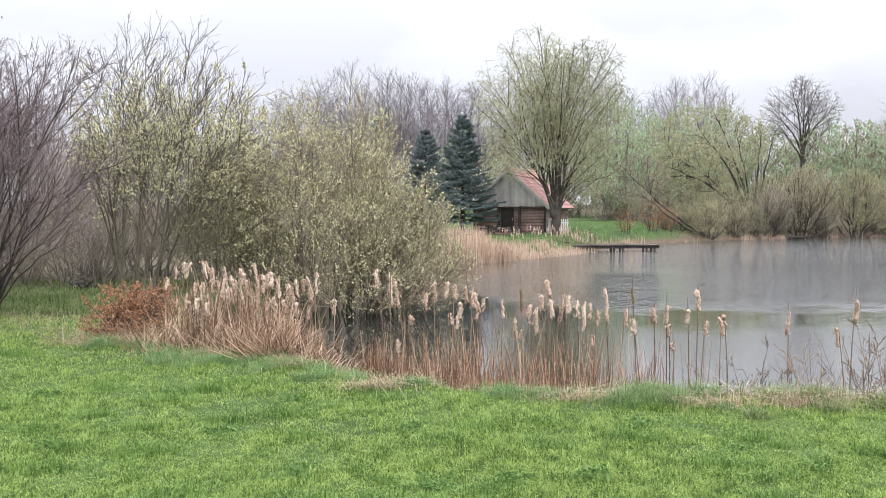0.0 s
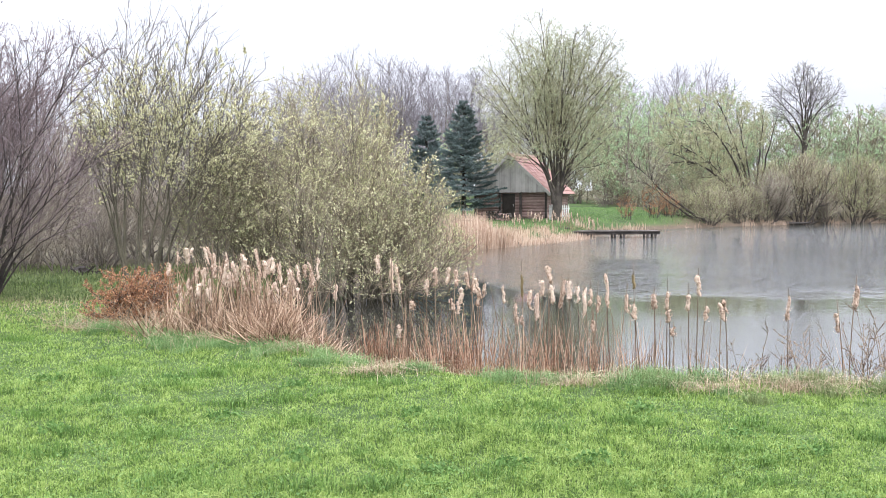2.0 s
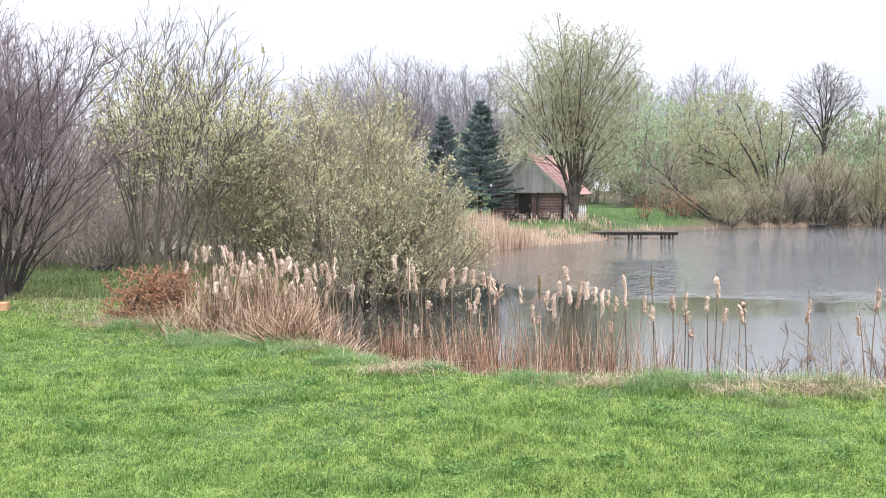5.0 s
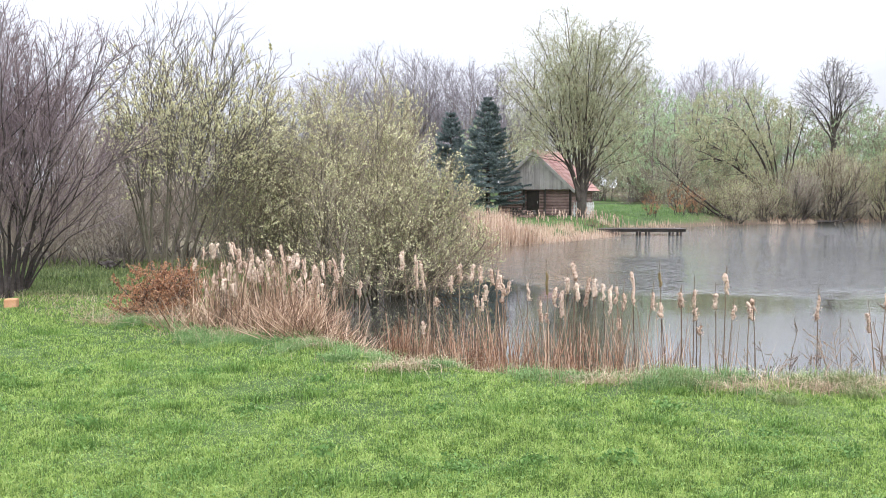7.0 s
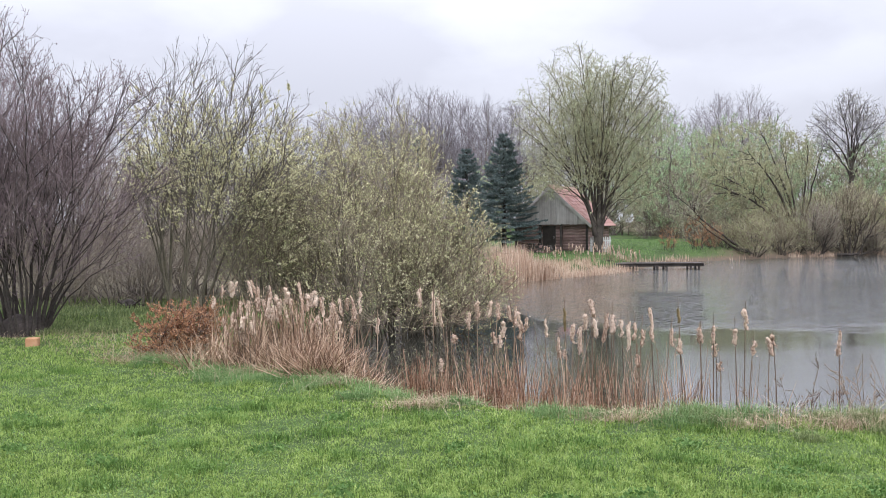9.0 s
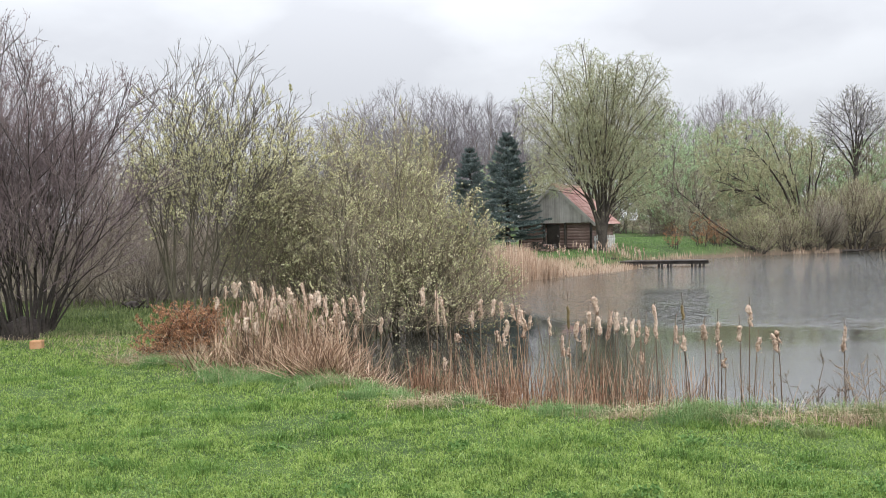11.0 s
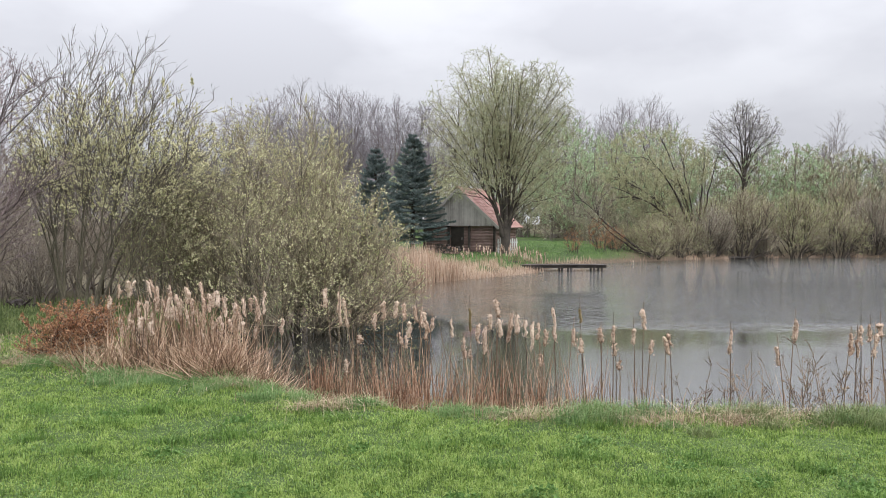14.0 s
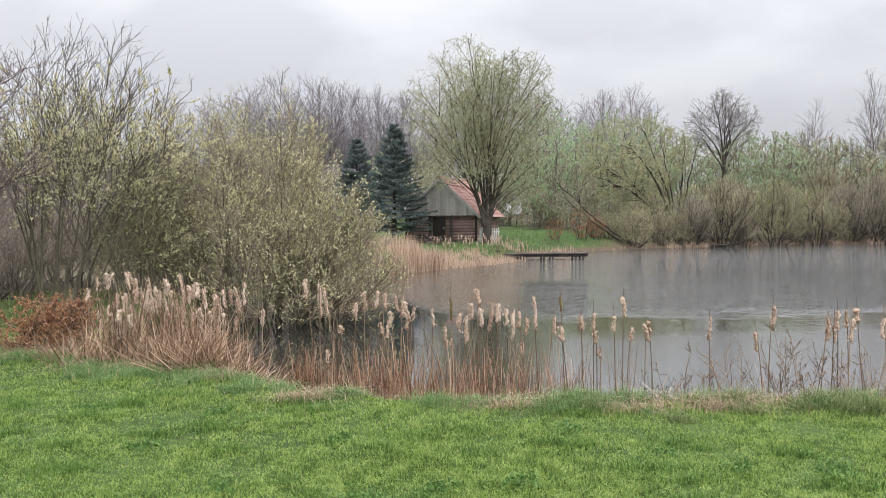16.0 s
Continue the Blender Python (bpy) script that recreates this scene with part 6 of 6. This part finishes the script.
# ---- grass ----
def lawn():
    rng = np.random.default_rng(101)
    n = 340000
    y = 3.7 * (15.0 / 3.7) ** (rng.uniform(0, 1, n) ** 1.15)
    x = y * rng.uniform(-0.68, 0.72, n)
    d = shore_distance(x, y)
    keep = (d > 0.35)
    x, y, d = x[keep], y[keep], d[keep]
    tuft = np.sin(x * 5.1 + np.sin(y * 3.3) * 1.3) * np.sin(y * 4.7 + np.sin(x * 2.9) * 1.5)
    patch = np.sin(x * 1.3 + 0.7) * np.sin(y * 1.1 + 1.9 + 0.5 * np.sin(x))
    h = (0.024 + 0.02 * tuft + 0.01 * patch + rng.uniform(0, 0.02, len(x)) + 0.025 * (rng.uniform(0, 1, len(x)) > 0.98)) * (0.9 + 0.012 * y)
    h = np.clip(h, 0.014, 0.1)
    v, f = blades(rng, np.stack([x, y, land(x, y) - 0.004], 1), h, 0.0042 + 0.0005 * y, 0.8, 0.7)
    tagged(new("lawn_grass", mesh_of("lawn_grass", v, f, M_GRASS)), "short bright green lawn grass", "grass", kind="stuff")
    # darker, taller tufts here and there
    c = 90
    cy = 4.0 * (9.5 / 4.0) ** rng.uniform(0, 1, c)
    cx = cy * rng.uniform(-0.6, 0.66, c)
    ok = shore_distance(cx, cy) > 0.8
    cx, cy = cx[ok], cy[ok]
    big = rng.uniform(0.5, 1.4, len(cx))
    who = np.repeat(np.arange(len(cx)), (170 * big).astype(int))
    x = cx[who] + rng.normal(0, 0.09, len(who)) * big[who]
    y = cy[who] + rng.normal(0, 0.055, len(who)) * big[who]
    v, f = blades(rng, np.stack([x, y, land(x, y) - 0.004], 1), rng.uniform(0.04, 0.095, len(x)) * big[who] ** 0.5, np.full(len(x), 0.0075), 0.7, 0.8)
    tagged(new("grass_tufts", mesh_of("grass_tufts", v, f, M_GRASS_DARK)), "darker green grass tufts standing in the lawn", "grass", kind="stuff")
    n = 22000
    y = 12.5 + 6.0 * rng.uniform(0, 1, n) ** 1.5
    x = -y * rng.uniform(0.1, 0.72, n)
    keep = shore_distance(x, y) > 0.4
    x, y = x[keep], y[keep]
    v, f = blades(rng, np.stack([x, y, land(x, y) - 0.01], 1), rng.uniform(0.05, 0.16, len(x)), np.full(len(x), 0.016), 0.6, 0.6)
    tagged(new("rough_grass", mesh_of("rough_grass", v, f, M_BANK)), "rough grass under the thicket", "grass", kind="stuff")
    # grass of the far lawn round the cabin
    n = 26000
    x, y = rng.uniform(3.0, 17.0, n), rng.uniform(36.5, 58.0, n)
    keep = shore_distance(x, y) > 0.8 + rng.uniform(0, 1.2, n)
    x, y = x[keep], y[keep]
    tuft = 0.5 + 0.5 * np.sin(x * 2.3 + np.sin(y * 1.1)) * np.sin(y * 0.9 + np.sin(x * 1.7))
    v, f = blades(rng, np.stack([x, y, land(x, y) - 0.01], 1), (0.05 + 0.1 * tuft) * rng.uniform(0.5, 1.2, len(x)), np.full(len(x), 0.03), 0.6, 0.6)
    tagged(new("far_grass", mesh_of("far_grass", v, f, M_TUFT)), "green lawn grass round the cabin", "grass", kind="stuff")
    # flat little clover and weed leaves among the blades
    n = 52000
    y = 3.8 * (10.0 / 3.8) ** rng.uniform(0, 1, n)
    x = y * rng.uniform(-0.66, 0.7, n)
    cl = np.sin(x * 3.7 + 2 * np.sin(y * 1.9)) * np.sin(y * 3.1 + 1.5 * np.sin(x * 2.3)) + 0.4 * np.sin(x * 9) * np.sin(y * 8)
    keep = (rng.uniform(-0.3, 1.3, n) < cl) & (shore_distance(x, y) > 0.8)
    x, y = x[keep], y[keep]
    n = len(x)
    a = rng.uniform(0, 2 * np.pi, n)
    base = np.stack([x, y, land(x, y) + rng.uniform(0.015, 0.05, n)], 1)
    way = unit(np.stack([np.cos(a), np.sin(a), rng.normal(0.15, 0.35, n)], 1))
    side = unit(np.cross(way, np.array([0.0, 0.0, 1.0]) + rng.normal(0, 0.3, (n, 3))))
    ln = rng.uniform(0.01, 0.021, n)[:, None]
    v = np.stack([base, base + way * ln * 0.5 - side * ln * 0.38, base + way * ln, base + way * ln * 0.5 + side * ln * 0.38], 1).reshape(-1, 3)
    tagged(new("clover", mesh_of("clover", v, np.arange(4 * n).reshape(-1, 4), M_CLOVER)), "small clover leaves spread through the lawn", "clover", kind="stuff")
    # tussocks of longer grass along the bank
    edge_x = [-4.2, -2.7, -1.64, -0.66, -0.2, 0.64, 1.75, 2.64, 3.85, 6.5]
    edge_y = [10.6, 9.2, 8.5, 8.2, 7.75, 7.35, 7.2, 7.0, 6.9, 6.5]
    cx = np.sort(rng.uniform(-4.2, 6.5, 290))
    cy = np.interp(cx, edge_x, edge_y) + rng.normal(-0.06, 0.27, len(cx)) * (1 + 0.4 * np.clip(cx - 1, 0, 1)) + 0.08 * np.clip(cx - 1, 0, 1)
    big = rng.uniform(0.35, 1.2, len(cx)) * (1 + 0.35 * np.clip(cx - 1, 0, 1))
    per = (rng.uniform(110, 330, len(cx)) * big).astype(int)
    who = np.repeat(np.arange(len(cx)), per)
    x = cx[who] + rng.normal(0, 0.075, len(who)) * big[who]
    y = cy[who] + rng.normal(0, 0.06, len(who)) * big[who]
    keep = shore_distance(x, y) > 0.0
    x, y, who = x[keep], y[keep], who[keep]
    h = (0.06 + rng.uniform(0, 0.09, len(x))) * big[who]
    olive = cx[who] + rng.normal(0, 1.6, len(cx))[who] > 2.3
    for mat, use, label in [(M_TUFT, ~olive, "long bluish-green grass tufts along the bank"), (M_BANK, olive, "long olive grass tufts along the bank")]:
        v, f = blades(rng, np.stack([x[use], y[use], land(x[use], y[use]) - 0.01], 1), h[use], np.full(use.sum(), 0.0055), 0.7, 0.9)
        tagged(new("bank_grass", mesh_of("bank_grass", v, f, mat)), label, "grass", kind="stuff")
    # patches of straw lying in the bank grass
    groups = []
    for px, py, rx, ry, n in [(-0.4, 7.28, 0.2, 0.07, 330), (1.3, 6.78, 0.24, 0.07, 200), (2.35, 6.5, 0.3, 0.1, 240), (2.95, 6.5, 0.2, 0.1, 200), (3.3, 6.7, 0.12, 0.2, 260), (-0.05, 7.55, 0.3, 0.1, 300), (1.6, 7.0, 0.3, 0.2, 140), (1.25, 7.2, 0.3, 0.15, 60), (2.75, 6.75, 0.4, 0.25, 180), (3.35, 6.7, 0.25, 0.25, 250), (3.3, 7.0, 0.3, 0.15, 80), (4.1, 6.8, 0.3, 0.2, 200), (4.9, 6.5, 0.5, 0.2, 300),
                              (5.6, 6.5, 0.5, 0.15, 600), (-2.4, 9.05, 0.5, 0.12, 350), (-1.2, 8.35, 0.4, 0.1, 250), (0.6, 7.4, 0.5, 0.12, 250), (2.1, 7.15, 0.4, 0.1, 350), (-3.6, 9.9, 0.5, 0.15, 350), (-4.5, 11.0, 0.9, 0.5, 260), (-5.4, 11.9, 0.8, 0.6, 260), (-3.9, 10.4, 0.5, 0.4, 160), (-6.6, 12.4, 0.9, 0.5, 200)]:
        x, y = px + rx * rng.normal(0, 0.6, n), py + ry * rng.normal(0, 0.6, n)
        groups.append(blades(rng, np.stack([x, y, land(x, y)], 1), rng.uniform(0.04, 0.16, n), np.full(n, 0.005), 1.4, 1.6))
    n = 3600
    x = rng.uniform(-4.2, 6.5, n)
    y = np.interp(x, edge_x, edge_y) + rng.normal(0, 0.3, n)
    mottle = np.sin(x * 3.1 + 1.2 * np.sin(y * 4)) * np.sin(y * 5.3 + x) + 0.25 * np.clip(x - 1, -1, 1.5)
    keep = (mottle > rng.uniform(-0.4, 1.0, n)) & (shore_distance(x, y) > 0)
    x, y = x[keep], y[keep]
    groups.append(blades(rng, np.stack([x, y, land(x, y)], 1), rng.uniform(0.05, 0.2, len(x)), np.full(len(x), 0.0055), 0.9, 1.2))
    tagged(new("dry_grass", mesh_join("dry_grass", groups, M_STRAW)), "patches of pale dry grass lying in the bank grass", "dry grass", kind="stuff")


lawn()


def weed(m, seed, n):
    rng = np.random.default_rng(seed)
    root = thing("weed_clump", "low clump of broad-leaved weeds in the lawn", "weed", m, "weeds in the lawn")
    a = rng.uniform(0, 2 * np.pi, n)
    base = np.stack([rng.normal(0, 0.06, n), rng.normal(0, 0.05, n), np.full(n, 0.005)], 1)
    way = np.stack([np.cos(a) * 0.9, np.sin(a) * 0.9, rng.uniform(0.5, 1.3, n)], 1)
    ln = shoots(rng, base, way, rng.uniform(0.04, 0.09, n), 4, -0.3, 0.1)
    v, f = tubes(ln, thin(np.full(n, 0.0015), np.full(n, 0.001), 4), 3)
    tagged(part("stalk_work", mesh_of("stalk_work", v, f, M_CLOVER), None, root), kind="stuff")
    v, f = leaves(rng, ln, 4.5, (0.018, 0.035), 0.65, (0.3, 1), 0.1, 0.3)
    tagged(part("foliage", mesh_of("foliage", v, f, M_CLOVER), None, root), kind="stuff")


for x, y in [(-3.7, 7.0), (-3.1, 7.1), (-3.2, 5.9), (-2.45, 5.6), (-0.05, 5.9), (0.55, 4.75), (1.0, 4.75), (0.1, 4.7), (2.4, 4.9), (-1.4, 5.9), (-0.7, 4.9), (-2.1, 7.2), (3.0, 4.8), (1.6, 5.9), (2.1, 5.3), (-1.0, 6.9)]:
    weed(at(x, y), rand.randrange(9999), rand.randrange(26, 55))


def dead_weed(m, seed, tall, spread_):
    """Dead branching flower stems with small seed heads."""
    rng = np.random.default_rng(seed)
    root = thing("dead_weed", "dead brown branching weed with small seed heads", "weed", m, "dead weeds on the bank")
    n = rng.integers(3, 6)
    base = np.stack([rng.normal(0, 0.05, n), rng.normal(0, 0.05, n), np.full(n, -0.03)], 1)
    way = np.stack([rng.normal(0, spread_, n), rng.normal(0, spread_, n), np.ones(n)], 1)
    ln = shoots(rng, base, way, rng.uniform(0.7, 1.0, n) * tall, 6, 0.1, 0.05)
    rr = thin(np.full(n, 0.0042), np.full(n, 0.002), 6)
    for q in range(n):
        v, f = tubes(ln[q:q + 1], rr[q:q + 1], 4)
        part("stem", mesh_of("stem", v, f, M_STEM), None, root)
    tw, tr = branch(rng, ln, rr, 11, (0.25, 1), (25, 60), (0.12, 0.34), 4, 0.2, 0.06, 0.0014)
    v, f = tubes(tw, tr, 3)
    tagged(part("branchwork", mesh_of("branchwork", v, f, M_STEM), None, root), kind="stuff")
    v, f = catkins(rng, tw, 1.5, (0.012, 0.024), 0.36)
    tagged(part("seed_head_cover", mesh_of("seed_head_cover", v, f, M_STEM), None, root), kind="stuff")


for x, y, h, s in [(2.7, 7.3, 0.8, 0.25), (3.05, 7.25, 0.95, 0.3), (3.3, 7.3, 1.05, 0.25), (3.5, 7.2, 1.0, 0.25), (3.85, 7.1, 1.0, 0.35), (4.0, 7.25, 0.9, 0.3), (4.15, 7.1, 1.1, 0.25), (4.4, 7.2, 1.05, 0.25), (4.55, 7.1, 0.9, 0.3), (4.7, 7.15, 1.0, 0.3), (4.85, 7.2, 1.1, 0.2),
                   (5.0, 7.1, 1.1, 0.25), (5.3, 7.0, 1.1, 0.25), (3.95, 6.85, 0.6, 0.2), (2.3, 7.4, 0.7, 0.3)]:
    dead_weed(at(x, y), rand.randrange(9999), h, s)
